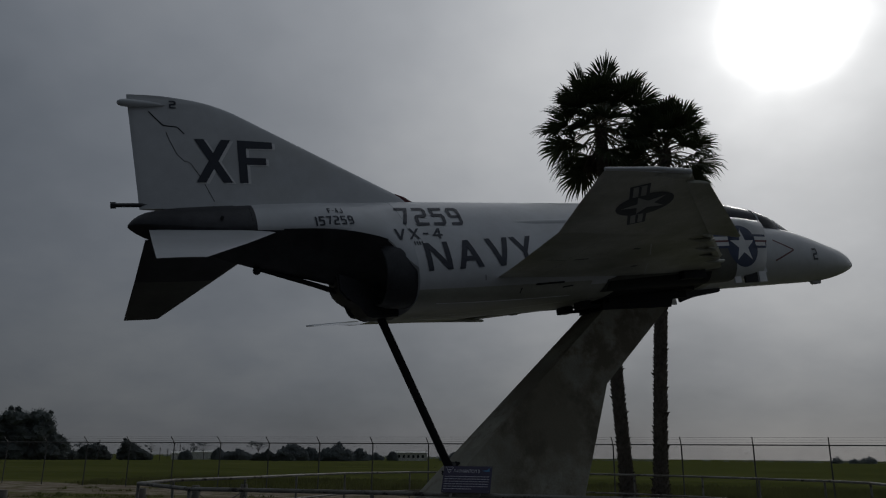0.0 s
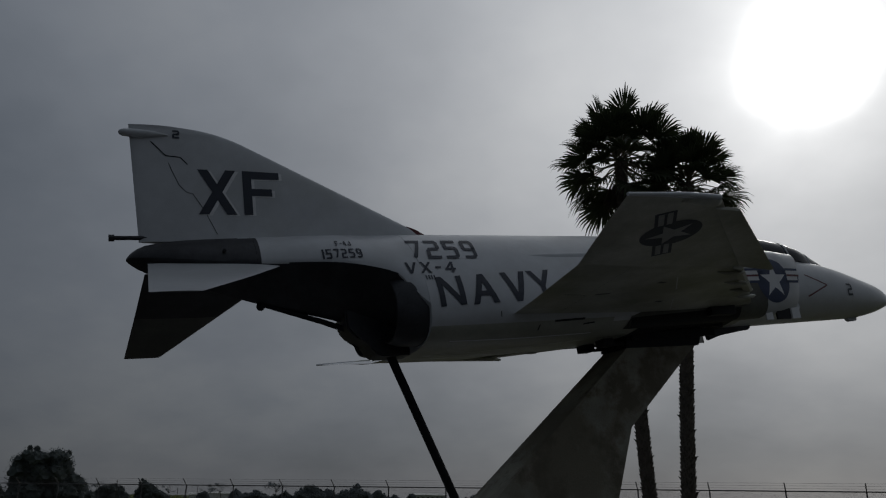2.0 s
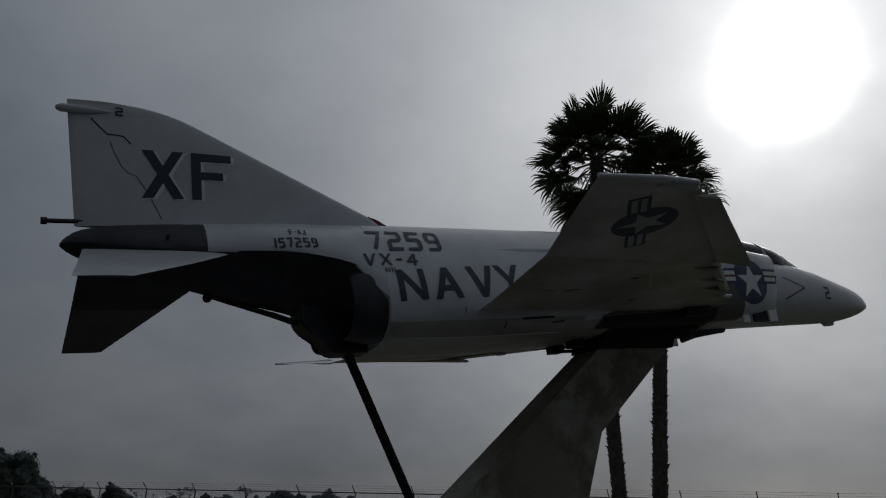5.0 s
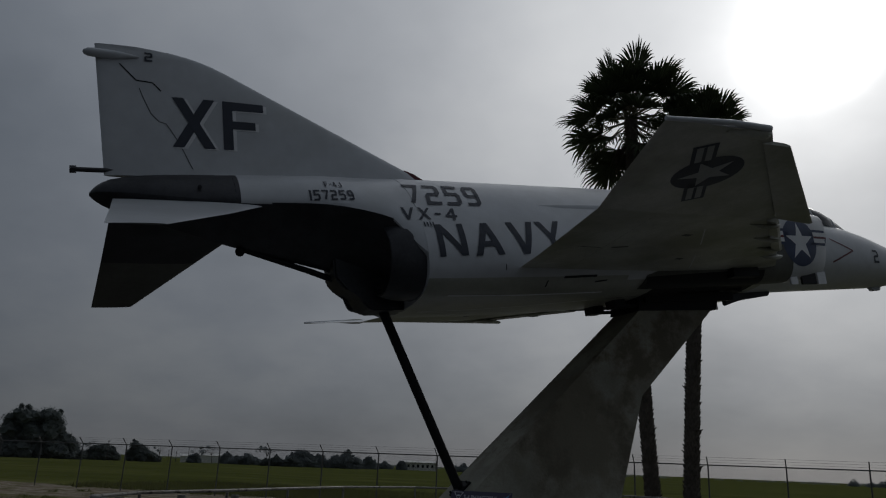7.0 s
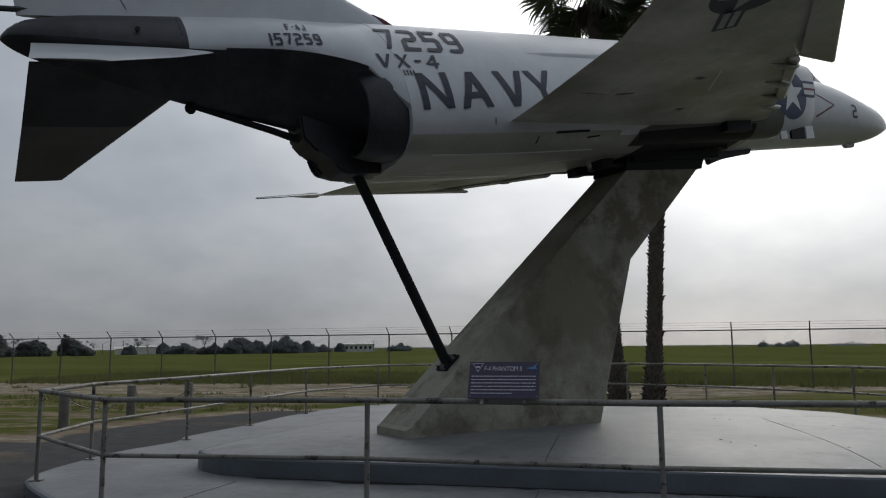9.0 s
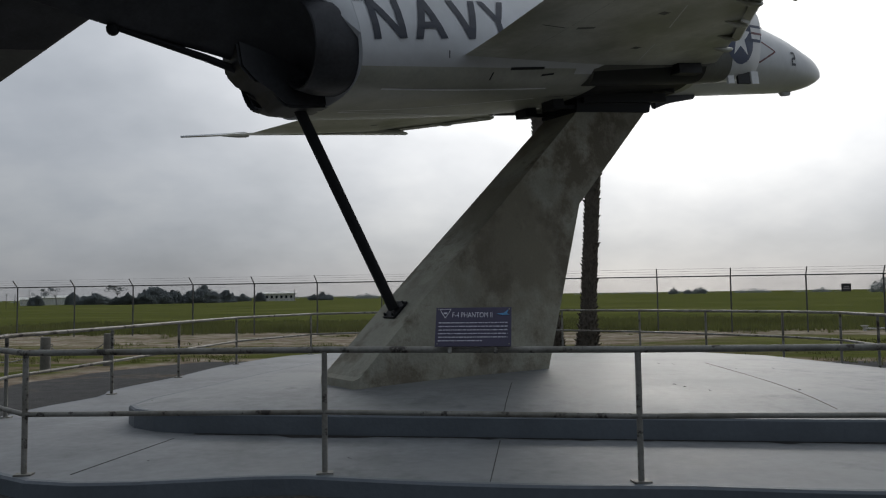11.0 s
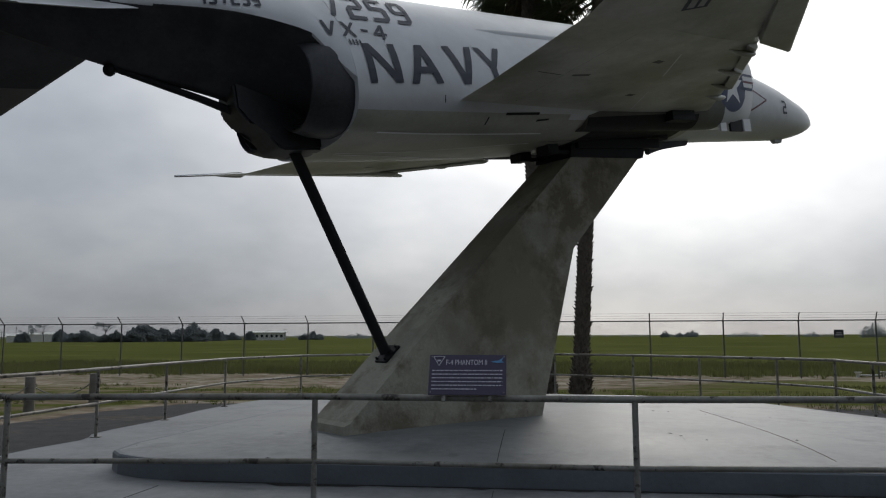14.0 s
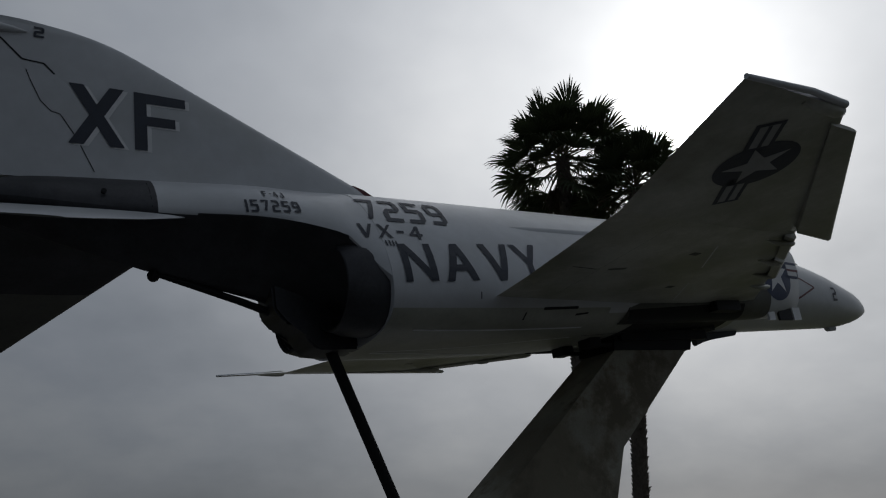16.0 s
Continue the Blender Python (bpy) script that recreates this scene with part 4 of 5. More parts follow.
# Stroke letters: "p" is a mitred polyline, "d" a slanting stroke with level ends.
GLYPH = {
    "X": (("d", (0, 1), (1, 0)), ("d", (1, 1), (0, 0))),
    "F": (("p", (0, 0), (0, 1), (1, 1)), ("p", (0, 0.52), (0.72, 0.52))),
    "N": (("p", (0, 0), (0, 1)), ("p", (1, 0), (1, 1)), ("d", (0, 1), (1, 0))),
    "A": (("d", (0, 0), (0.5, 1)), ("d", (1, 0), (0.5, 1)), ("p", (0.2, 0.3), (0.8, 0.3))),
    "V": (("d", (0, 1), (0.5, 0)), ("d", (1, 1), (0.5, 0))),
    "Y": (("d", (0, 1), (0.5, 0.45)), ("d", (1, 1), (0.5, 0.45)), ("p", (0.5, 0), (0.5, 0.5))),
    "-": (("p", (0.1, 0.5), (0.9, 0.5)),),
    "J": (("p", (1, 1), (1, 0.12), (0.85, 0), (0.15, 0), (0, 0.12), (0, 0.3)),),
    "1": (("p", (0.5, 0), (0.5, 1)),),
    "2": (("p", (0, 1), (0.85, 1), (1, 0.9), (1, 0.6), (0.85, 0.5), (0.15, 0.5), (0, 0.4), (0, 0), (1, 0)),),
    "4": (("p", (0.74, 0), (0.74, 1)), ("d", (0.74, 1), (0, 0.3)), ("p", (0, 0.3), (1, 0.3))),
    "5": (("p", (1, 1), (0, 1), (0, 0.56), (0.85, 0.56), (1, 0.46), (1, 0.1), (0.85, 0), (0, 0)),),
    "7": (("p", (0, 1), (1, 1), (0.42, 0)),),
    "9": (("p", (1, 0.46), (0.15, 0.46), (0, 0.56), (0, 0.9), (0.15, 1), (0.85, 1), (1, 0.9), (1, 0.1), (0.85, 0), (0.1, 0)),),
    "/": (("d", (0.8, 0), (0.2, 1)),),
}
ADVANCE = {"1": 0.30, "-": 0.62, "/": 0.6}


def stroke_text(body, width, height, stroke):
    """Letters fitted to a box, one list of quads for each stroke; origin at the upper left."""
    gap = 0.32
    total = sum(ADVANCE.get(c, 1.0) for c in body) + gap * (len(body) - 1)
    unit, x0, out = width / total, 0.0, []
    for c in body:
        w = ADVANCE.get(c, 1.0) * unit
        for kind, *pts in GLYPH[c]:
            q = [Vector((x0 + stroke / 2 + x * (w - stroke), -height + y * height if kind == "d" else -height + stroke * 0.45 + y * (height - stroke * 0.9))) for x, y in pts]
            if kind == "d":
                hw = Vector((stroke * 0.56, 0))
                out.append([(q[0] - hw, q[0] + hw, q[1] + hw, q[1] - hw)])
                continue
            n = len(q)
            sides = []
            for i in range(n):
                d0 = (q[i] - q[max(i - 1, 0)]).normalized() if i else (q[1] - q[0]).normalized()
                d1 = (q[min(i + 1, n - 1)] - q[i]).normalized() if i < n - 1 else d0
                m = (d0 + d1).normalized()
                nn = Vector((-m.y, m.x))
                k = stroke / 2 / max(0.45, m.dot(d0))
                flat = 0.9 if abs(d0.y) < 0.1 else 1.0
                e = Vector((0, 0))
                level = n == 2 and abs(d0.x) < 0.01
                if i == 0 and (level or c in "F72594-J"):
                    e = -d0 * stroke * 0.45
                if i == n - 1 and (level or c in "F2594-"):
                    e = d0 * stroke * 0.45
                sides.append((q[i] + e + nn * k * flat, q[i] + e - nn * k * flat))
            out.append([(a[0], a[1], b[1], b[0]) for a, b in zip(sides, sides[1:])])
        x0 += w + gap * unit
    return out


def lettering(body, s, h, width, height, stroke, trees, parent, label, mat=None, lift=0.010, slope=0.0, shear=0.0):
    whole = bmesh.new()
    for i, quads in enumerate(stroke_text(body, width, height, stroke)):
        bm = bmesh.new()
        for quad in quads:
            bm.faces.new([bm.verts.new((p.x, p.y, 0)) for p in quad])
        bmesh.ops.remove_doubles(bm, verts=bm.verts[:], dist=0.0005)
        lay = from_right(trees, lift + 0.001 * (i % 3))
        drape(bm, lambda u, v: lay(s - u - shear * v, h + v + slope * u), 0.035)
        me = bpy.data.meshes.new("stroke")
        bm.to_mesh(me)
        bm.free()
        whole.from_mesh(me)
        bpy.data.meshes.remove(me)
    return part("lettering", whole, mat or STENCIL, parent, label)


for body, s, h, w, hh in (("X", 16.18, 2.62, 0.58, 0.77), ("F", 15.48, 2.615, 0.61, 0.765)):
    lettering(body, s - 0.05, h - 0.018, w, hh, 0.142, FINSKIN, fin, "white shadow edge of a letter", INSIG_WHITE, 0.004)
    lettering(body, s, h, w, hh, 0.142, FINSKIN, fin, "large black fin code letter", None, 0.009)
lettering("2", 16.55, 3.29, 0.11, 0.14, 0.028, FINSKIN, fin, "small black numeral")
lettering("7259", 12.95, 1.275, 1.25, 0.43, 0.066, SKIN, jet, "black four-digit number", shear=0.22)
lettering("VX-4", 13.17, 0.775, 0.88, 0.215, 0.040, SKIN, jet, "black squadron code", shear=0.15)
lettering("////", 12.90, 0.52, 0.17, 0.08, 0.018, SKIN, jet, "small slanted marks")
for body, s, w in (("N", 12.75, 0.455), ("A", 12.17, 0.47), ("V", 11.55, 0.465), ("Y", 11.03, 0.46)):
    lettering(body, s, 0.475 + (12.74 - s) * 0.05, w, 0.51 + (12.74 - s) * 0.025, 0.096, SKIN, jet, "large black letter of the service name", slope=0.05)
lettering("157259", 14.44, 1.075, 0.63, 0.175, 0.029, SKIN, jet, "small black serial number")
lettering("F-4J", 14.19, 1.25, 0.26, 0.11, 0.019, SKIN, jet, "tiny black type code")
lettering("2", 2.20, 0.35, 0.19, 0.28, 0.050, SKIN, jet, "black nose numeral")


def strip(pts, width, trees, parent, mat, label="", lift=0.004, view="right"):
    """A painted line or panel gap along a polyline on the skin."""
    lay = from_right(trees, lift) if view == "right" else from_below(trees, lift)
    bm = bmesh.new()
    for a, b in zip(pts, pts[1:]):
        d = Vector((b[0] - a[0], b[1] - a[1]))
        n = Vector((-d.y, d.x)).normalized() * width / 2
        k = max(1, int(d.length / 0.12))
        prev = None
        for i in range(k + 1):
            c = Vector(a) + d * i / k
            row = [lay(c.x + n.x, c.y + n.y), lay(c.x - n.x, c.y - n.y)]
            if None in row:
                prev = None
                continue
            row = [bm.verts.new(p) for p in row]
            if prev:
                bm.faces.new((prev[0], prev[1], row[1], row[0]))
            prev = row
    return part("panel_line", bm, mat, parent, label)


strip([(2.90, 0.31), (3.55, 0.55)], 0.034, SKIN, jet, RED, "dull red warning chevron stroke")
strip([(2.90, 0.31), (3.62, 0.06)], 0.034, SKIN, jet, RED, "dull red warning chevron stroke")
# panel gaps of fin and rudder
strip([(16.88, 3.08), (16.66, 2.84), (16.44, 2.82), (16.33, 2.70)], 0.020, FINSKIN, fin, BLACK)
strip([(16.62, 2.72), (16.58, 2.60), (16.47, 2.34), (16.36, 2.22), (16.27, 2.20), (16.10, 1.92), (15.92, 1.52)], 0.011, FINSKIN, fin, BLACK)
# seams of the fuselage skin
strip([(2.05, 0.9), (2.0, 0.3), (2.05, -0.2)], 0.006, SKIN, jet, WHITE)
strip([(15.43, 1.45), (15.42, 0.95)], 0.010, SKIN, jet, BLACK)


def insignia(place, r, parent, white, blue, stripe, label):
    """National insignia: barred disc with a white star, laid on by place(u, v, lift)."""

    def poly(bm, pts):
        bm.faces.new([bm.verts.new((x, y, 0)) for x, y in pts])

    def rect(bm, x0, x1, y0, y1):
        poly(bm, ((x0, y0), (x1, y0), (x1, y1), (x0, y1)))

    def disc(bm, rad):
        poly(bm, [(rad * math.cos(2 * math.pi * i / 40), rad * math.sin(2 * math.pi * i / 40)) for i in range(40)])
    b = r / 8
    layers = []
    bm = bmesh.new()
    disc(bm, r + b)
    rect(bm, -2 * r - b, -0.6 * r, -b, r / 2 + b)
    rect(bm, 0.6 * r, 2 * r + b, -b, r / 2 + b)
    layers.append((bm, blue, 0.004, "blue_field"))
    for sg in (-1, 1):
        lo, hi = min(sg * 2 * r, sg * r * 1.0), max(sg * 2 * r, sg * r * 1.0)
        bm = bmesh.new()
        rect(bm, lo, hi, 0, r / 2)
        layers.append((bm, white, 0.007, "white_bar"))
        bm = bmesh.new()
        rect(bm, lo, hi, r * 0.20, r * 0.30)
        layers.append((bm, stripe, 0.010, "stripe"))
    bm = bmesh.new()
    star = []
    for i in range(10):
        rr = r * 0.93 if i % 2 == 0 else r * 0.36
        a = math.pi / 2 + math.pi * i / 5
        star.append((rr * math.cos(a), rr * math.sin(a)))
    poly(bm, star)
    layers.append((bm, white, 0.007, "white_star"))
    g = new("national_insignia")
    g.parent = parent
    tagged(g, label)
    for bm, mat, lift, nm in layers:
        bmesh.ops.triangulate(bm, faces=bm.faces[:])
        lay = place(lift)
        drape(bm, lay, 0.06)
        part(nm, bm, mat, g)


def intake_place(lift):
    f = from_right(DUCT, lift)
    return lambda u, v: f(5.55 - u * 1.02, 0.235 + v)


def wing_place(lift):
    f = from_below(OUTER, lift)
    # u runs out along the span (and a little aft), v aft
    return lambda u, v: f(11.40 + 0.60 * u + 0.80 * v, 5.12 + 0.80 * u - 0.60 * v)


insignia(intake_place, 0.395, jet, INSIG_WHITE, INSIG_BLUE, INSIG_RED, "blue and white star-and-bar emblem with red stripes")
insignia(wing_place, 0.34, jet, SHADED_WHITE, SHADED_BLUE, SHADED_BLUE, "faded, shaded dark and off-white star-and-bar emblem")


# ---------------------------------------------------------------- smaller parts of the jet
def inner_flaps(side, wing):
    """Drooped inner leading-edge flap in three pieces with hinge fairings."""
    def le(l):
        return 6.10 + (l - 1.5) * 1.196
    for l0, l1 in ((2.75, 3.32), (3.40, 4.02)):
        rings = []
        for l in (l0, l1):
            s, h = le(l) + 0.06, -0.205 + (l - 2.1) * 0.04
            rings.append([A(s + 0.02, side * l, h + 0.05), A(s - 0.07, side * l, h + 0.0), A(s - 0.09, side * l, h - 0.05), A(s - 0.03, side * l, h - 0.08), A(s + 0.14, side * l, h - 0.05)])
        bm = bmesh.new()
        loft(bm, rings)
        part("leading_edge_flap", bm, WHITE, wing, "drooped leading-edge flap", True)
    for l in (2.22, 2.72, 3.24, 3.90):
        s = le(l)
        bm = bmesh.new()
        prof = ((-0.03, 0.010, -0.205), (0.0, 0.026, -0.21), (0.07, 0.038, -0.22), (0.20, 0.040, -0.228), (0.36, 0.030, -0.222), (0.52, 0.010, -0.205))
        loft(bm, [[A(s + ds, side * l + r * 0.8 * math.sin(2 * math.pi * i / 12), h + r * math.cos(2 * math.pi * i / 12)) for i in range(12)] for ds, r, h in prof])
        part("hinge_fairing", bm, WHITE, wing, smooth=True)
    # trailing-edge flap gap and hinge line on the lower side
    t = tree_of(named(wing, "inner_panel"))
    strip([(10.65, side * 1.5), (11.15, side * 4.0)], 0.004, t, wing, SHADE_GRIME, lift=0.003, view="below")
    strip([(8.31, side * 1.51), (8.92, side * 2.30)], 0.014, t, wing, PAINT, "pale scratch", lift=0.003, view="below")
    strip([(9.37, side * 2.88), (9.95, side * 3.57)], 0.018, t, wing, PAINT, "pale scratch", lift=0.003, view="below")
    strip([(10.73, side * 2.58), (10.50, side * 2.66)], 0.07, t, wing, SHADE_GRIME, "dark smear", lift=0.003, view="below")
    strip([(11.29, side * 2.58), (10.90, side * 2.56)], 0.016, t, wing, BLACK, lift=0.003, view="below")
    for s, l in ((9.93, 3.28), (9.0, 2.1)):
        strip([(s, side * l), (s + 0.14, side * (l + 0.01))], 0.09, tree_of(named(wing, "inner_panel")), wing, BARE, "dark access hole", 0.003, "below")


inner_flaps(1, wing_right)
inner_flaps(-1, wing_left)


def belly_details():
    # highlights on the belly corner seams, painted as long white strips
    t = tree_of(fuselage)
    for side in (1, -1):
        strip([(12.5, side * 0.92), (11.0, side * 0.925), (9.7, side * 0.93)], 0.034, t, jet, INSIG_WHITE, lift=0.006, view="below")
        strip([(12.6, side * 0.04), (11.73, side * 0.14), (10.3, side * 0.45), (9.6, side * 0.56)], 0.030, t, jet, INSIG_WHITE, lift=0.006, view="below")
    # black bracket boxes and beams between saddle and belly
    for s0, s1, l0, l1, h0, h1 in ((6.75, 7.35, 1.30, 1.54, -0.40, -0.14), (8.84, 9.08, 0.18, 0.44, -0.70, -0.50), (8.84, 9.08, -0.44, -0.18, -0.70, -0.50), (8.2, 8.9, 0.30, 0.36, -0.69, -0.63), (8.2, 8.9, -0.36, -0.30, -0.69, -0.63), (6.3, 8.4, 0.36, 0.46, -0.62, -0.46), (6.3, 8.4, -0.46, -0.36, -0.62, -0.46)):
        bm = bmesh.new()
        box(bm, -s1, -s0, -l1, -l0, h0, h1, 0.015)
        part("mount_bracket", bm, BLACK, jet, "black steel mounting bracket")
    # low ventral fairing under the forward fuselage
    bm = bmesh.new()
    prism(bm, [(4.80, -0.38), (4.86, -0.48), (5.65, -0.54), (6.08, -0.66), (6.12, -0.42)], -0.05, 0.05, lambda s, h, d: A(s, d, h))
    bmesh.ops.bevel(bm, geom=bm.edges[:], offset=0.02, segments=2, affect="EDGES")
    part("ventral_fairing", bm, BARE, jet, "dark ventral fairing", True)
    # landing gear bays and doors, closed
    for l in (0.6, -0.6):
        strip([(7.2, l), (9.4, l)], 0.02, t, jet, BARE, lift=0.006, view="below")
    # pitot bump under the nose
    bm = bmesh.new()
    prism(bm, [(1.32, -0.30), (1.36, -0.42), (1.62, -0.43), (1.74, -0.31)], -0.05, 0.05, lambda s, h, d: A(s, d, h))
    bmesh.ops.bevel(bm, geom=bm.edges[:], offset=0.015, segments=2, affect="EDGES")
    part("chin_bump", bm, RADOME, jet, smooth=True)
    # bleed-air louvres and ramps under the intakes
    for side in (1, -1):
        for s0, s1, mat, nm in ((4.86, 5.08, INSIG_WHITE, "intake_lip_plate"), (5.12, 5.50, BLACK, "bleed_louvre"), (5.62, 5.80, INSIG_WHITE, "intake_lip_plate")):
            bm = bmesh.new()
            box(bm, -s1, -s0, -side * 1.36 - 0.02, -side * 1.36 + 0.02, -0.52, -0.30, 0.005)
            part(nm, bm, mat, jet)
    # swelling along the fuselage shoulder over the wing root
    for side in (1, -1):
        bm = bmesh.new()
        prof = [(11.25, 0.90, 0.01), (10.9, 0.935, 0.035), (10.3, 0.945, 0.06), (9.6, 0.93, 0.075), (8.6, 0.92, 0.085), (7.4, 0.90, 0.06), (6.9, 0.88, 0.01)]
        loft(bm, [[A(s, side * (l + r * 0.7 * math.cos(2 * math.pi * i / 12)), 0.88 + r * 1.3 * math.sin(2 * math.pi * i / 12)) for i in range(12)] for s, l, r in prof])
        part("shoulder_fairing", bm, PAINT, jet, smooth=True)
    # slots, gaps and drain marks low on the side
    for a, b, w in (((10.64, -0.33), (10.02, -0.31), 0.03), ((10.02, -0.39), (9.79, -0.37), 0.02), ((11.69, -0.14), (11.69, -0.23), 0.014), ((10.92, -0.37), (10.92, -0.45), 0.025)):
        strip([a, b], w, SKIN, jet, BLACK, "dark slot", lift=0.005)
    # static wicks and light on the tail
    bm = bmesh.new()
    tube(bm, [A(15.9, 0.50, 1.12), A(15.9, 0.53, 1.12)], 0.03, 10)
    part("stabilator_pivot_cover", bm, BLACK, jet)


belly_details()

# ---------------------------------------------------------------- slab joints


def slab_height():
    trees = []
    for nm in ("lower_platform", "upper_platform"):
        bm = bmesh.new()
        bm.from_mesh(bpy.data.objects[nm].data)
        trees.append(BVHTree.FromBMesh(bm))
        bm.free()

    def f(x, y):
        hits = [t.ray_cast(Vector((x, y, 5)), Vector((0, 0, -1)))[0] for t in trees]
        return max([h.z for h in hits if h is not None] or [0.0])
    return f


slab_z = slab_height()


def joint(a, b, mat, label="dark joint line in the slab"):
    a, b = Vector((*a, 0)), Vector((*b, 0))
    d = (b - a).normalized()
    n = Vector((-d.y, d.x, 0)) * 0.0035
    bm = bmesh.new()
    k = max(10, int((b - a).length / 0.1))
    rows = []
    for i in range(k + 1):
        c = a + (b - a) * i / k + n * 0.4 * math.sin(i * 2.1)
        row = []
        for q, lift in ((c - n, -0.01), (c - n, 0.004), (c + n, 0.004), (c + n, -0.01)):
            row.append(bm.verts.new((q.x, q.y, slab_z(q.x, q.y) + lift)))
        rows.append(row)
    for r0, r1 in zip(rows, rows[1:]):
        for j in range(3):
            bm.faces.new((r0[j], r0[j + 1], r1[j + 1], r1[j]))
    tagged(finish("slab_joint", bm, mat), label, "joint", kind="structure")


joint((-3.23, 8.98), (-2.68, 10.51), DIRT)
joint((0.13, 7.92), (0.61, 9.61), DIRT)
joint((0.72, 9.90), (1.24, 11.61), DIRT, "dark joint line in the raised slab")
joint((4.02, 9.18), (4.97, 13.66), RUST, "long reddish joint across the raised slab")


def dirt_line():
    """Damp dirt gathered along the foot of the raised slab's kerb, and a few dead leaves."""
    rnd = random.Random(21)
    bm = bmesh.new()
    o = Vector((0.65, 9.75, 0.0))
    prev = None
    for i in range(161):
        u = -3.3 + i * 0.055
        n = noise.noise((u * 0.8, 3.0, 0)) + 0.5 * noise.noise((u * 3.1, 8.0, 0))
        w = 0.03 + 0.20 * max(0.0, n - 0.02) + rnd.uniform(0, 0.025)
        row = [bm.verts.new(o + UP_F * u + UP_N * 0.02 + Vector((0, 0, 0.157))), bm.verts.new(o + UP_F * u - UP_N * w + Vector((0, 0, 0.154)))]
        if prev:
            bm.faces.new((prev[0], row[0], row[1], prev[1]))
        prev = row
    tagged(finish("dirt_line", bm, DIRT), "damp dark dirt along the foot of the kerb", "dirt", kind="stuff")
    bm = bmesh.new()
    spots = [(-1.6, 10.6), (3.1, 10.9), (3.14, 10.7), (3.08, 10.5), (3.3, 10.4), (-2.7, 9.4), (-2.6, 8.6), (4.3, 10.2), (4.9, 12.6), (4.7, 13.0), (4.3, 13.4), (4.1, 13.5), (5.5, 12.6), (-2.9, 8.2), (-0.9, 9.1), (-3.2, 11.9)]
    for x, y in spots:
        a = rnd.uniform(0, 3.1)
        r = rnd.uniform(0.02, 0.034)
        c, s, z = math.cos(a) * r, math.sin(a) * r, slab_z(x, y)
        vs = [bm.verts.new((x + dx, y + dy, z + dz)) for dx, dy, dz in ((c, s, 0.006), (-s * 0.6, c * 0.6, 0.014), (-c, -s, 0.006), (s * 0.6, -c * 0.6, 0.005))]
        bm.faces.new(vs)
    tagged(finish("dead_leaves", bm, DIRT), "a few small dead leaves lying on the slab", "leaves", kind="stuff")


dirt_line()


# ---------------------------------------------------------------- information sign on the front rail
def build_sign():
    a, b = Vector((-0.245, 8.20, 1.20)), Vector((0.345, 8.015, 1.20))
    ux = (b - a).normalized()
    back = Vector((-ux.y, ux.x, 0))
    up = (Vector((0, 0, 0.28)) + back * 0.12).normalized()
    nrm = ux.cross(up)
    m = Matrix(((ux.x, up.x, nrm.x, a.x), (ux.y, up.y, nrm.y, a.y), (ux.z, up.z, nrm.z, a.z), (0, 0, 0, 1)))
    sg = thing("information_sign", "dark purple printed information panel tilted on the pipe rail", "sign", m)
    W, H = (b - a).length, 0.335
    bm = bmesh.new()
    box(bm, 0, W, 0, H, -0.012, 0.0, 0.003)
    part("panel", bm, SIGN, sg)
    bm = text_mesh("F-4 PHANTOM II", W * 0.53, 0.045, 0.0)
    for v in bm.verts:
        v.co += Vector((W * 0.22, H * 0.87, 0.004))
    part("title", bm, INK, sg, "white title lettering")
    rnd = random.Random(5)
    for r in range(6):
        x = W * 0.04
        y = H * (0.60 - r * 0.092)
        end = W * (0.95 if r < 5 else 0.62)
        bm = bmesh.new()
        while x < end:
            w = min(rnd.uniform(0.008, 0.035), end - x)
            box(bm, x, x + w, y - 0.0045, y + 0.0035, 0.002, 0.004)
            x += w + 0.006
        part("text_line", bm, INK, sg, "line of small white print")
    bm = bmesh.new()
    tri = [(0.05, 0.95), (0.20, 0.95), (0.125, 0.72)]
    for i in range(3):
        p, q = tri[i], tri[(i + 1) % 3]
        tube(bm, [(p[0] * W, p[1] * H, 0.004), (q[0] * W, q[1] * H, 0.004)], 0.003, 4)
    box(bm, 0.10 * W, 0.15 * W, 0.83 * H, 0.87 * H, 0.002, 0.004)
    part("emblem", bm, INK, sg, "white outlined triangular emblem")
    bm = bmesh.new()
    pts = [(0.80, 0.82), (0.90, 0.85), (0.96, 0.93), (0.94, 0.84), (0.97, 0.80), (0.88, 0.79)]
    prism(bm, [(x * W, y * H) for x, y in pts], 0.002, 0.005, lambda u, v, d: Vector((u, v, d)))
    part("picture", bm, INK_BLUE, sg, "small light blue picture")
    for x in (0.03, 0.97):
        for y in (0.06, 0.95):
            bm = bmesh.new()
            bmesh.ops.create_cone(bm, cap_ends=True, segments=8, radius1=0.007, radius2=0.005, depth=0.006, matrix=Matrix.Translation((x * W, y * H, 0.003)))
            part("screw", bm, RAIL, sg)
    for x in (0.2, 0.8):
        bm = bmesh.new()
        box(bm, x * W - 0.015, x * W + 0.015, -0.05, H * 0.7, -0.03, -0.012, 0.002)
        part("bracket", bm, RAIL, sg)


build_sign()


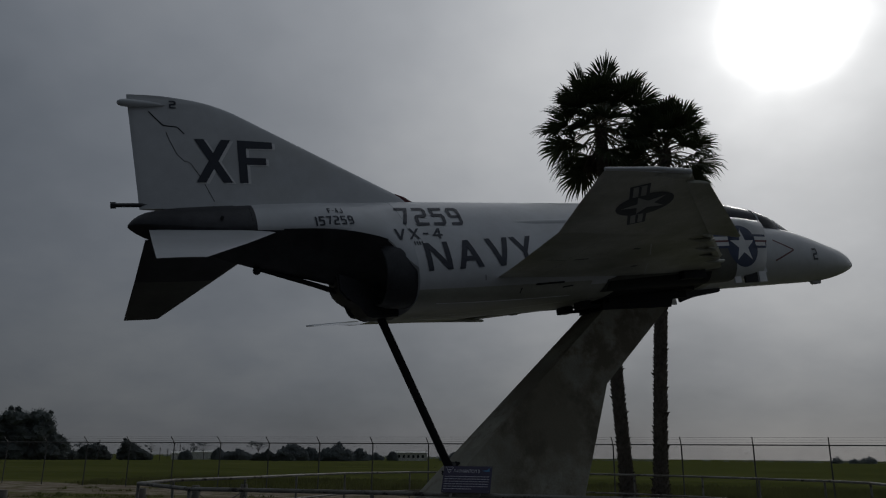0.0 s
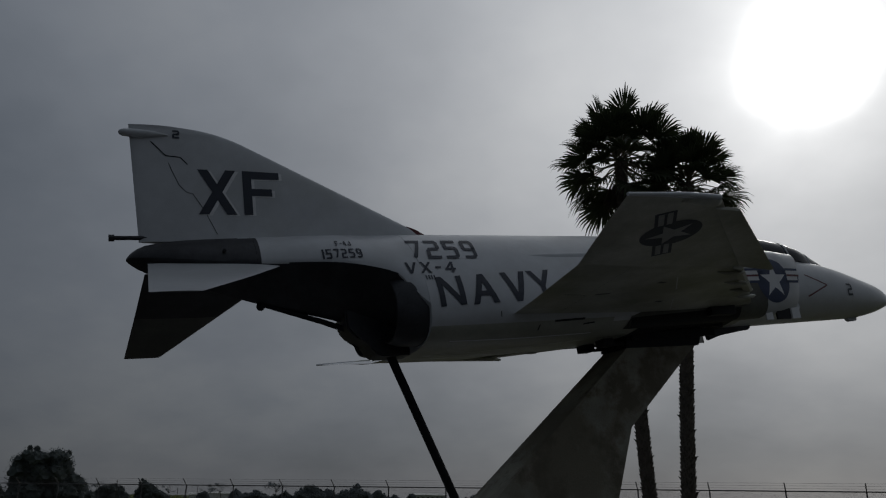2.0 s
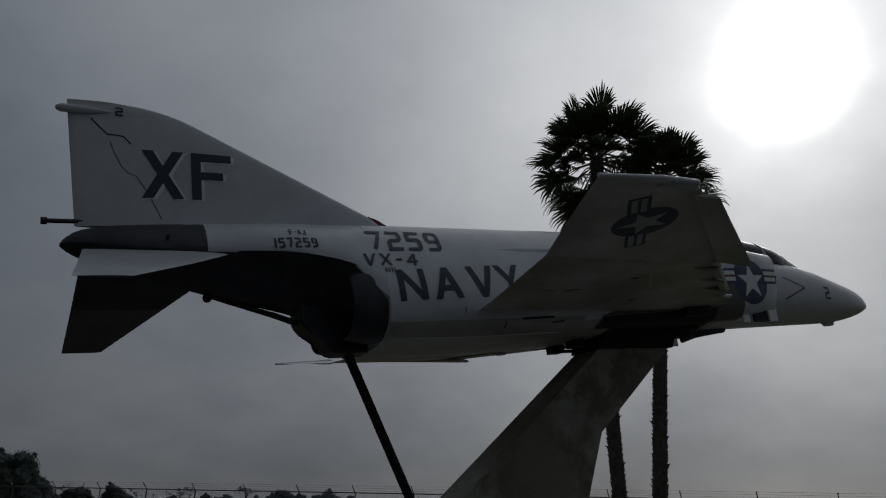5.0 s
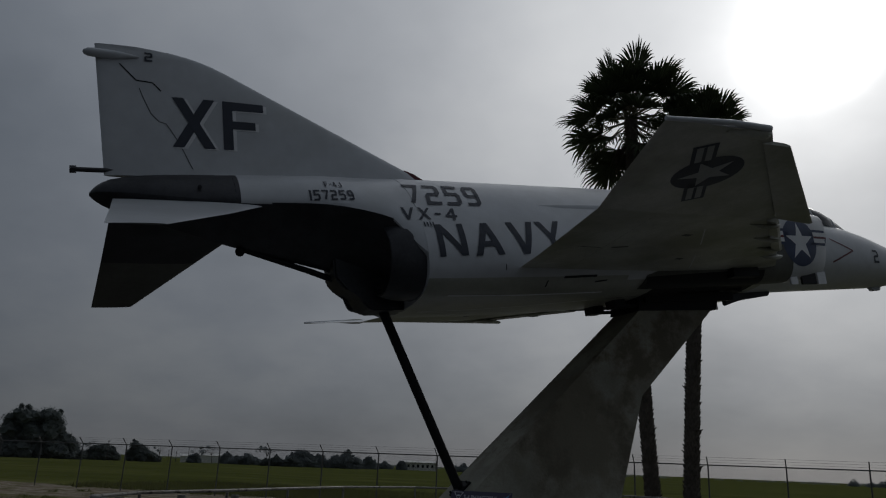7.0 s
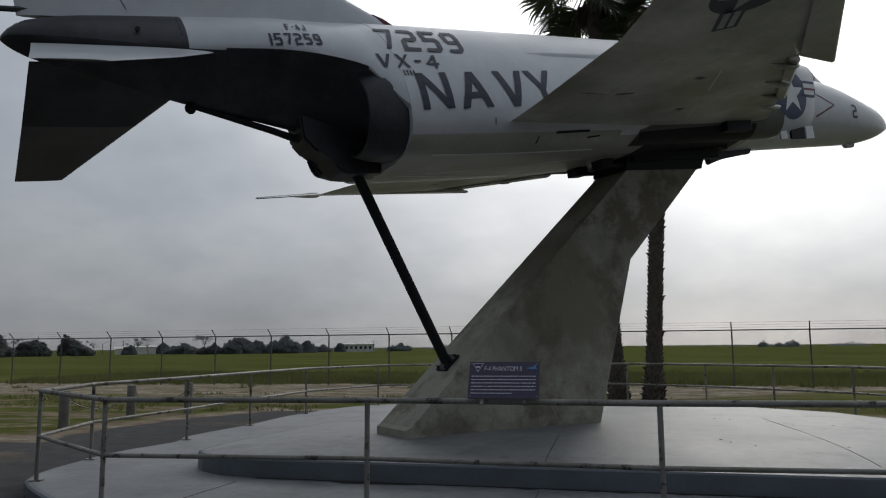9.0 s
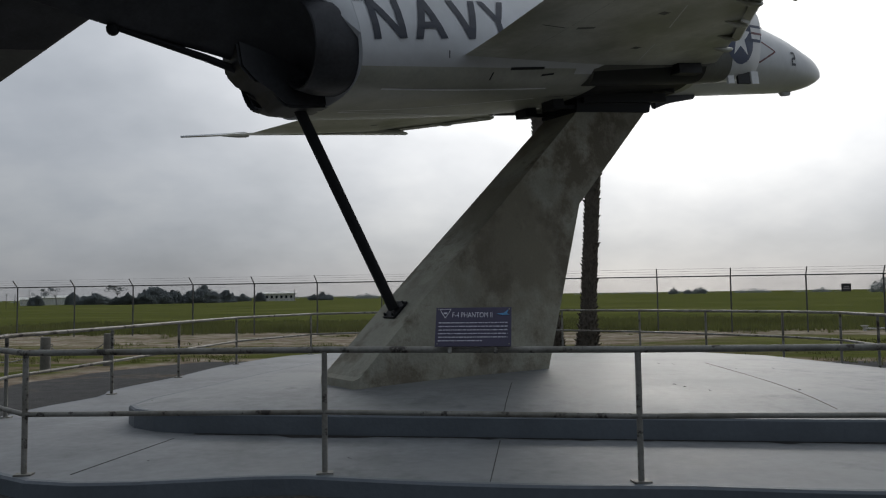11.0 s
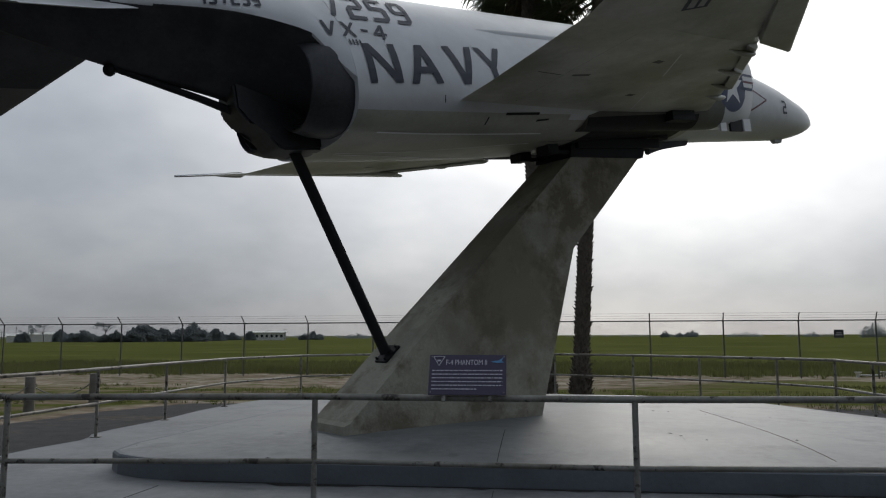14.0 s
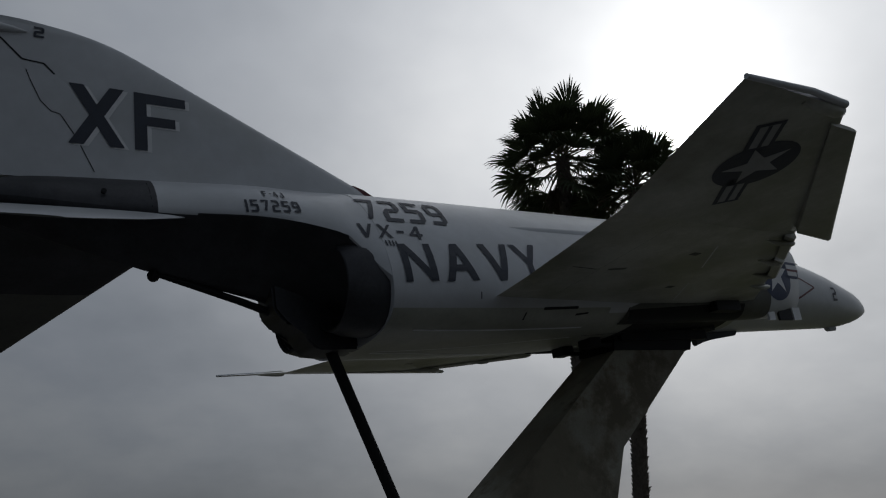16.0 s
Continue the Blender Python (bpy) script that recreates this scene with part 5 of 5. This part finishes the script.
# ---------------------------------------------------------------- bollards, chain, bin
def build_bollard(x, y, h, r):
    b = thing("bollard", "weathered square-topped wooden bollard standing in dirt", "bollard", Matrix.Translation((x, y, 0)), "bollards beside the drive")
    bm = bmesh.new()
    rings = []
    for z, k in ((-0.2, 1.0), (0.05, 1.03), (h * 0.5, 1.0), (h - 0.02, 0.98), (h, 0.9)):
        rings.append([Vector((r * k * math.cos(2 * math.pi * i / 14), r * k * math.sin(2 * math.pi * i / 14), z)) for i in range(14)])
    loft(bm, rings)
    part("shaft", bm, WOOD, b, smooth=True)
    bm = bmesh.new()
    tube(bm, [(r * 0.9, 0, h * 0.78), (r * 1.3, 0, h * 0.80), (r * 1.3, 0, h * 0.72), (r * 0.9, 0, h * 0.74)], 0.012, 6)
    part("chain_eye", bm, STEEL, b)


BOLL = [(-10.6, 16.8), (-7.99, 18.42), (-7.35, 20.6), (-6.35, 21.9)]
for x, y in BOLL:
    build_bollard(x, y, 0.78, 0.11)
chain = thing("slack_chain", "thin slack chain hanging between bollards", "chain")
for (x0, y0), (x1, y1) in zip(BOLL[1:], BOLL[2:]):
    bm = bmesh.new()
    pts = [Vector((x0 + (x1 - x0) * f, y0 + (y1 - y0) * f, 0.62 - 0.30 * 4 * f * (1 - f))) for f in steps(0, 1, 14)]
    tube(bm, pts, 0.012, 5)
    part("chain_run", bm, STEEL, chain)


def build_bin():
    b = thing("rubbish_bin", "round black plastic rubbish bin with rolled rim", "bin", Matrix.Translation((-5.62, 10.05, 0.0)))
    bm = bmesh.new()
    prof = [(0.26, 0.0), (0.27, 0.02), (0.30, 0.85), (0.305, 0.88), (0.33, 0.89), (0.335, 0.92), (0.325, 0.945), (0.30, 0.945), (0.285, 0.92), (0.25, 0.05)]
    loft(bm, [[Vector((r * math.cos(2 * math.pi * i / 28), r * math.sin(2 * math.pi * i / 28), z)) for i in range(28)] for r, z in prof])
    part("drum", bm, BIN, b, smooth=True)
    for z in (0.3, 0.6):
        bm = bmesh.new()
        pts = [Vector(((0.29 + z * 0.03) * math.cos(a), (0.29 + z * 0.03) * math.sin(a), z)) for a in steps(0, 2 * math.pi, 28)]
        tube(bm, pts, 0.012, 6)
        part("hoop", bm, BIN, b)


build_bin()

# small sign wired to the fence, and pale concrete wheel stops beyond the drive
fs = thing("fence_sign", "small dark notice panel with a pale middle, wired to the fence", "sign", Matrix.Translation(fence_at(9.38, 1.68, -0.04)) @ Matrix.Rotation(radians(-17.3), 4, "Z"))
bm = bmesh.new()
box(bm, -0.175, 0.175, -0.01, 0.01, -0.155, 0.155, 0.004)
part("panel", bm, BOARD, fs)
for z, w in ((0.03, 0.10), (-0.04, 0.12)):
    bm = bmesh.new()
    box(bm, -w, w, -0.016, -0.012, z - 0.022, z + 0.022)
    part("print_bar", bm, PRINT_DULL, fs, "pale bar of print")


def ground_barrier(p, turn, span):
    """A low pipe barrier: two flared feet turned upwards and a bar between them."""
    w = thing("low_barrier", "low white-painted pipe barrier with flared ends in dirt", "barrier", Matrix.Translation(p) @ Matrix.Rotation(radians(turn), 4, "Z"))
    for e in (-1, 1):
        bm = bmesh.new()
        rings = []
        for z, r in ((-0.05, 0.07), (0.0, 0.07), (0.07, 0.06), (0.12, 0.10), (0.165, 0.17), (0.18, 0.17), (0.15, 0.11)):
            rings.append([Vector((e * span / 2 + r * math.cos(2 * math.pi * i / 14), r * 0.6 * math.sin(2 * math.pi * i / 14), z)) for i in range(14)])
        loft(bm, rings)
        part("flared_end", bm, PLASTER, w, smooth=True)
    bm = bmesh.new()
    tube(bm, [(-span / 2, 0, 0.06), (0, 0, 0.035), (span / 2, 0, 0.06)], 0.035, 10)
    part("bar", bm, PLASTER, w, smooth=True)


ground_barrier((20.6, 29.28, 0.0), 3, 1.2)


# ---------------------------------------------------------------- distant trees
def polar(az, dist, z=0.0):
    return Vector((math.sin(radians(az)) * dist, math.cos(radians(az)) * dist, z))


def crown_mesh(lobes, rnd, leaf, count, core=0.80):
    """A crown of uneven leafy lobes: a closed inner mass under a coat of small leaf sprays."""
    bm = bmesh.new()
    for c, rx, rz in lobes if core else ():
        made = bmesh.ops.create_icosphere(bm, subdivisions=2, radius=1.0)["verts"]
        ph = rnd.uniform(0, 50)
        for v in made:
            q = v.co * (core + 0.55 * noise.noise(v.co * 1.7 + Vector((ph, 0, 0))))
            v.co = c + Vector((q.x * rx, q.y * rx, q.z * rz))
    verts = [tuple(v.co) for v in bm.verts]
    bm.verts.index_update()
    faces = [tuple(v.index for v in f.verts) for f in bm.faces]
    bm.free()
    for c, rx, rz in lobes:
        for i in range(count):
            d = Vector((rnd.gauss(0, 1), rnd.gauss(0, 1), rnd.gauss(0, 1))).normalized() * rnd.uniform(0.62, 1.22)
            p = c + Vector((d.x * rx, d.y * rx, d.z * rz))
            if p.z < 0.1:
                continue
            u = Vector((rnd.gauss(0, 1), rnd.gauss(0, 1), rnd.gauss(0, 1))).normalized()
            w = u.orthogonal().normalized() * leaf * rnd.uniform(0.3, 0.7)
            u = u * leaf * rnd.uniform(0.4, 0.9)
            k = len(verts)
            verts += [tuple(p - u), tuple(p + w), tuple(p + u), tuple(p - w)]
            faces.append((k, k + 1, k + 2, k + 3))
    return verts, faces


def tree_base(az, dist, label):
    t = thing("tree", label, "tree", Matrix.Translation(polar(az, dist)) @ Matrix.Rotation(radians(-az), 4, "Z"), "trees along the far side of the airfield")
    return t


def add_crown(t, lobes, rnd, leaf, count, mat, core=0.80):
    verts, faces = crown_mesh(lobes, rnd, leaf, count, core)
    me = bpy.data.meshes.new("crown")
    me.from_pydata(verts, [], faces)
    me.materials.append(mat)
    ob = new("crown", me)
    ob.parent = t


def leafy_tree(az, dist, height, width, seed, label, outline, mat, lobe=0.17, leaf=0.24):
    """A tree leafed down to the ground; outline(u) gives the crown's top for u from -1 to 1 across."""
    rnd = random.Random(seed)
    t = tree_base(az, dist, label)
    bm = bmesh.new()
    tube(bm, [(0, 0, -0.2), (0.1, 0, height * 0.3), (-0.1, 0, height * 0.6)], height * 0.03, 8, height * 0.012)
    for i in range(5):
        x = width * rnd.uniform(-0.3, 0.3)
        tube(bm, [(0, 0, height * 0.15), (x * 0.6, rnd.uniform(-1, 1), height * 0.35), (x, rnd.uniform(-1, 1), height * 0.55 * outline(2 * x / width))], height * 0.014, 6, height * 0.005)
    part("trunk", bm, BARK, t, smooth=True)
    lobes = []
    cols = max(8, int(3.2 / lobe))
    for i in range(cols):
        u = -1 + 2 * (i + 0.5) / cols + rnd.uniform(-0.05, 0.05)
        top = height * max(0.12, outline(max(-1.0, min(1.0, u)))) * rnd.uniform(0.80, 1.06)
        r = width * lobe * rnd.uniform(0.45, 1.0)
        rz = min(r * 0.8, top * 0.5)
        z = top - rz * 0.9
        while True:
            lobes.append((Vector((u * (width / 2 - r * 0.6), rnd.uniform(-0.3, 0.3) * width * math.sqrt(max(0.05, 1 - u * u)), max(z, rz * 0.6))), r, rz))
            if z < rz:
                break
            z -= rz * rnd.uniform(0.8, 1.1)
    # a few thin shoots stand out of the crown
    for i in range(6):
        u = rnd.uniform(-0.8, 0.8)
        z = height * outline(u)
        lobes.append((Vector((u * width * 0.45, 0, z * rnd.uniform(0.95, 1.04))), width * 0.03, z * 0.06))
    # farther crowns lose their solid core, so sky shows through as haze
    core = {LEAF_NEAR: 0.74, LEAF: 0.52}.get(mat, 0.0)
    add_crown(t, lobes, rnd, leaf, 170 if core else 45, mat, core)


def bare_tree(az, dist, height, width, seed, label, mat, lean=0.0, tufts=14):
    """A thin tree with spreading limbs and only a few leaf clumps towards the ends."""
    rnd = random.Random(seed)
    t = tree_base(az, dist, label)
    bm, lobes = bmesh.new(), []
    fork = Vector((lean * 0.15, 0, height * 0.45))
    tube(bm, [(0, 0, -0.2), (lean * 0.05, 0, height * 0.25), fork], height * 0.022, 7, height * 0.014)
    for i in range(7):
        x = width * (-0.5 + i / 6) * rnd.uniform(0.7, 1.1) + lean
        e = Vector((x, rnd.uniform(-0.3, 0.3) * width, height * rnd.uniform(0.72, 1.0) * (1 - 0.25 * abs(2 * x / width) ** 2)))
        m = fork + (e - fork) * 0.5 + Vector((0, 0, height * 0.08))
        tube(bm, [fork, m, e], height * 0.010, 5, height * 0.003)
        for j in range(3):
            q = m + (e - m) * rnd.random()
            q2 = q + Vector((rnd.uniform(-0.2, 0.2) * width, rnd.uniform(-0.2, 0.2) * width, rnd.uniform(-0.06, 0.12) * height))
            tube(bm, [q, q2], height * 0.005, 4, height * 0.002)
            if len(lobes) < tufts:
                r = width * rnd.uniform(0.06, 0.13)
                lobes.append((q2, r, r * 0.75))
    part("trunk", bm, BARK, t, smooth=True)
    if lobes:
        add_crown(t, lobes, rnd, 0.26, 26, mat, 0.0)


def dome(u):
    return math.sqrt(max(0.0, 1 - u * u)) * 0.9 + 0.1


def broad(u):
    """Tall flat-topped crown with a low skirt sloping away on one side."""
    return 1.0 - 0.10 * abs(u + 0.25) if u < 0.32 else max(0.08, 0.64 * (1 - (u - 0.32) / 0.72) ** 0.7)


def wedge(u):
    return 1.0 - 0.42 * (u + 0.75) if u > -0.75 else 0.55 + 1.8 * (u + 1.0)


def ridge(u):
    return 0.80 + 0.16 * math.sin(u * 4.1 + 1.0) + 0.10 * math.sin(u * 9.0) - 0.25 * u ** 8


DARK_T = "dark broad-crowned tree on the far side of the field"
LOW_T = "low rounded dark bush on the far side of the field"
BARE_T = "thin half-bare tree on the far side of the field"
HAZY_T = "pale hazy tree far out on the airfield"
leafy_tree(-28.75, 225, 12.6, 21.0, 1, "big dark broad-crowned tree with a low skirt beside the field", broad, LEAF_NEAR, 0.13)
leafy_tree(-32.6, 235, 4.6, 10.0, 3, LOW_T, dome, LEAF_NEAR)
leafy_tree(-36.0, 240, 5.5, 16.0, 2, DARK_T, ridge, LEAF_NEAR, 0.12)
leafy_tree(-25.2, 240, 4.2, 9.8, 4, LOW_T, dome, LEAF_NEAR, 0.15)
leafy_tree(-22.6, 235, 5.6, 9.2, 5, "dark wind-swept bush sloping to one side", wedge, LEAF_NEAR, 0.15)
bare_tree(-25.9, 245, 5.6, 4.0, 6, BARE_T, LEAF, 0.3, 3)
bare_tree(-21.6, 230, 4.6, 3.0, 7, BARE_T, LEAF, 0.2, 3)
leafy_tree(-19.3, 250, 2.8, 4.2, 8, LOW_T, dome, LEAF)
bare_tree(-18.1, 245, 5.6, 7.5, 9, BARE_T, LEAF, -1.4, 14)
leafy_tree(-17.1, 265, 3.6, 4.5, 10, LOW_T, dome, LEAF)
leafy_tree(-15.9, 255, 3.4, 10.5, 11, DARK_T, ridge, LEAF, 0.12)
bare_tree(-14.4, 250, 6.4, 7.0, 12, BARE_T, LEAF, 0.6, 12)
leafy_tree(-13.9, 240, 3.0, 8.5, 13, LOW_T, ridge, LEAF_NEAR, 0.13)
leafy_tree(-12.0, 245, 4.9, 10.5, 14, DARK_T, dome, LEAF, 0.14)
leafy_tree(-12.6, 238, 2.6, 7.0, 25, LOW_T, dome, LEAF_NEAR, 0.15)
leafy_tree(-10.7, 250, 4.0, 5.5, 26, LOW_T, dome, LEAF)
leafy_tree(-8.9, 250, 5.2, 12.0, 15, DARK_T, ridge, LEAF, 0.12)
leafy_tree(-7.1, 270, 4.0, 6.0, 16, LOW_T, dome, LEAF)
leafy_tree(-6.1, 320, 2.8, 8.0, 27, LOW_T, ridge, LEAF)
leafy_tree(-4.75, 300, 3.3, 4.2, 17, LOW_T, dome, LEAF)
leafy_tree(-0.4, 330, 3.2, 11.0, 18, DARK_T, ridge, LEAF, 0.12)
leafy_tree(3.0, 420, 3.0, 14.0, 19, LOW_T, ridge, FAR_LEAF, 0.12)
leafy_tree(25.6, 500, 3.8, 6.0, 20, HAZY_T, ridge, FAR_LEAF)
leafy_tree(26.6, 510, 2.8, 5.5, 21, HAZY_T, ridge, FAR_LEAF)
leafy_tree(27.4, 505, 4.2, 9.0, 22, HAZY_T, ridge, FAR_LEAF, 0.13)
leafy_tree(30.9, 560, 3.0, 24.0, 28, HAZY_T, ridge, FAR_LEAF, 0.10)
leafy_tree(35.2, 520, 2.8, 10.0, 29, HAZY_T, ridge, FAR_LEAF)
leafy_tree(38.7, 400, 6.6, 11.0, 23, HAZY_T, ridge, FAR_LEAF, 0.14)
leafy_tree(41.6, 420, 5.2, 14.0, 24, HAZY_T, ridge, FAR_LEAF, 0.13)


def far_scrub():
    """The low broken line of scrub on the horizon."""
    rnd = random.Random(77)
    lobes = []
    for i in range(420):
        az = rnd.uniform(-46, 56)
        hgt = 1.6 + 2.2 * noise.noise((az * 0.35, 1.7, 0.0)) + 1.2 * noise.noise((az * 1.6, 4.0, 0))
        if hgt < 0.7:
            continue
        rz = hgt * 0.6
        lobes.append((polar(az, rnd.uniform(560, 680), rz * 0.7), rnd.uniform(2.0, 5.0), rz))
    verts, faces = crown_mesh(lobes, rnd, 0.55, 22, 0.0)
    me = bpy.data.meshes.new("far_scrub")
    me.from_pydata(verts, [], faces)
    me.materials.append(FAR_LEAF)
    tagged(new("far_scrub", me), "low broken line of hazed grey-green scrub on the horizon", "scrub", kind="stuff")


far_scrub()


def build_house():
    c = polar(-3.5, 315)
    h = thing("low_building", "long low pale building with a row of dark windows", "building", Matrix.Translation(c) @ Matrix.Rotation(radians(3.5), 4, "Z"))
    bm = bmesh.new()
    box(bm, -7.0, 7.0, 0, 6, -0.3, 2.9)
    part("wall", bm, PLASTER, h)
    bm = bmesh.new()
    prism(bm, [(-0.5, 2.9), (6.5, 2.9), (6.5, 3.05), (3.0, 3.7), (-0.5, 3.05)], -7.4, 7.4, lambda u, v, d: Vector((d, u, v)))
    part("roof", bm, PLASTER, h)
    for i in range(6):
        x = -4.2 + i * 1.9
        w = new("window")
        w.parent = h
        bm = bmesh.new()
        box(bm, x - 0.45, x + 0.45, -0.06, 0.03, 1.1, 2.2)
        part("pane", bm, GLASS_DARK, w)
        bm = bmesh.new()
        box(bm, x - 0.55, x + 0.55, -0.12, 0.02, 1.0, 1.1)
        part("sill", bm, PLASTER, w)
    bm = bmesh.new()
    box(bm, -6.6, -5.6, -0.06, 0.03, -0.2, 2.2)
    part("door", bm, GLASS_DARK, h)


build_house()


def small_shed(az, dist, w, hgt):
    c = polar(az, dist)
    h = thing("shed", "small pale shed far across the field", "shed", Matrix.Translation(c) @ Matrix.Rotation(radians(-az), 4, "Z"))
    bm = bmesh.new()
    box(bm, -w / 2, w / 2, 0, 4, -0.2, hgt)
    part("wall", bm, PLASTER, h)
    bm = bmesh.new()
    prism(bm, [(-0.3, hgt), (4.3, hgt), (2.0, hgt + 0.8)], -w / 2 - 0.3, w / 2 + 0.3, lambda u, v, d: Vector((d, u, v)))
    part("roof", bm, PLASTER, h)


small_shed(-18.0, 285, 9.0, 2.4)
small_shed(-19.9, 275, 3.0, 1.9)


def pole(az, dist, hgt):
    p = thing("utility_pole", "thin wooden utility pole across the field", "pole", Matrix.Translation(polar(az, dist)), "utility poles")
    bm = bmesh.new()
    tube(bm, [(0, 0, -0.3), (0, 0, hgt)], 0.10, 8, 0.07)
    part("shaft", bm, BARK, p)
    bm = bmesh.new()
    box(bm, -0.35, 0.35, -0.04, 0.04, hgt - 0.5, hgt - 0.42)
    part("cross_arm", bm, BARK, p)


for az, dist, hgt in ((-21.0, 250, 3.6), (-20.5, 260, 3.4), (-19.7, 255, 4.6), (-2.3, 300, 4.6), (-24.9, 235, 5.4)):
    pole(az, dist, hgt)


# ---------------------------------------------------------------- grass
def build_grass():
    rnd = random.Random(11)
    verts, faces = [], []

    def tuft(x, y, hgt, n):
        for _ in range(n):
            a = rnd.uniform(0, 6.28)
            w = rnd.uniform(0.01, 0.025)
            px, py = x + rnd.gauss(0, 0.07), y + rnd.gauss(0, 0.07)
            lean = rnd.uniform(0.02, 0.12)
            h = hgt * rnd.uniform(0.5, 1.2)
            k = len(verts)
            ca, sa = math.cos(a), math.sin(a)
            verts.extend([(px - sa * w, py + ca * w, -0.05), (px + sa * w, py - ca * w, -0.05), (px + ca * lean, py + sa * lean, h)])
            faces.append((k, k + 1, k + 2))
    made = 0
    while made < 17000:
        u, v = rnd.uniform(-34, 34), rnd.uniform(19.0, 48.0)
        p = FN * v + FT * u
        if math.hypot(p.x - CX, p.y - CY) < 8.6:
            continue
        n = noise.noise((p.x * 0.35, p.y * 0.35, 2.0)) + 0.4 * noise.noise((p.x * 1.1, p.y * 1.1, 5.0))
        if 25.0 < v < 34.0:
            if n < 0.42:
                continue
        elif v < 25.0 and n < (-0.15 if u > 3.0 else 0.0):
            continue
        tuft(p.x, p.y, rnd.uniform(0.05, 0.12) if v < 33 else rnd.uniform(0.14, 0.32), 7)
        made += 1
    me = bpy.data.meshes.new("grass")
    me.from_pydata(verts, [], faces)
    me.materials.append(GRASS)
    tagged(new("grass", me), "rough green grass in tufts over the field", "grass", kind="stuff")


GRASS = material("field_grass", (0.125, 0.135, 0.045), 0.9, 0, 0.3, 0.15, 3, 0.0, (0.16, 0.15, 0.065), 0.5, spec=0.2, glow_through=0.35)
build_grass()
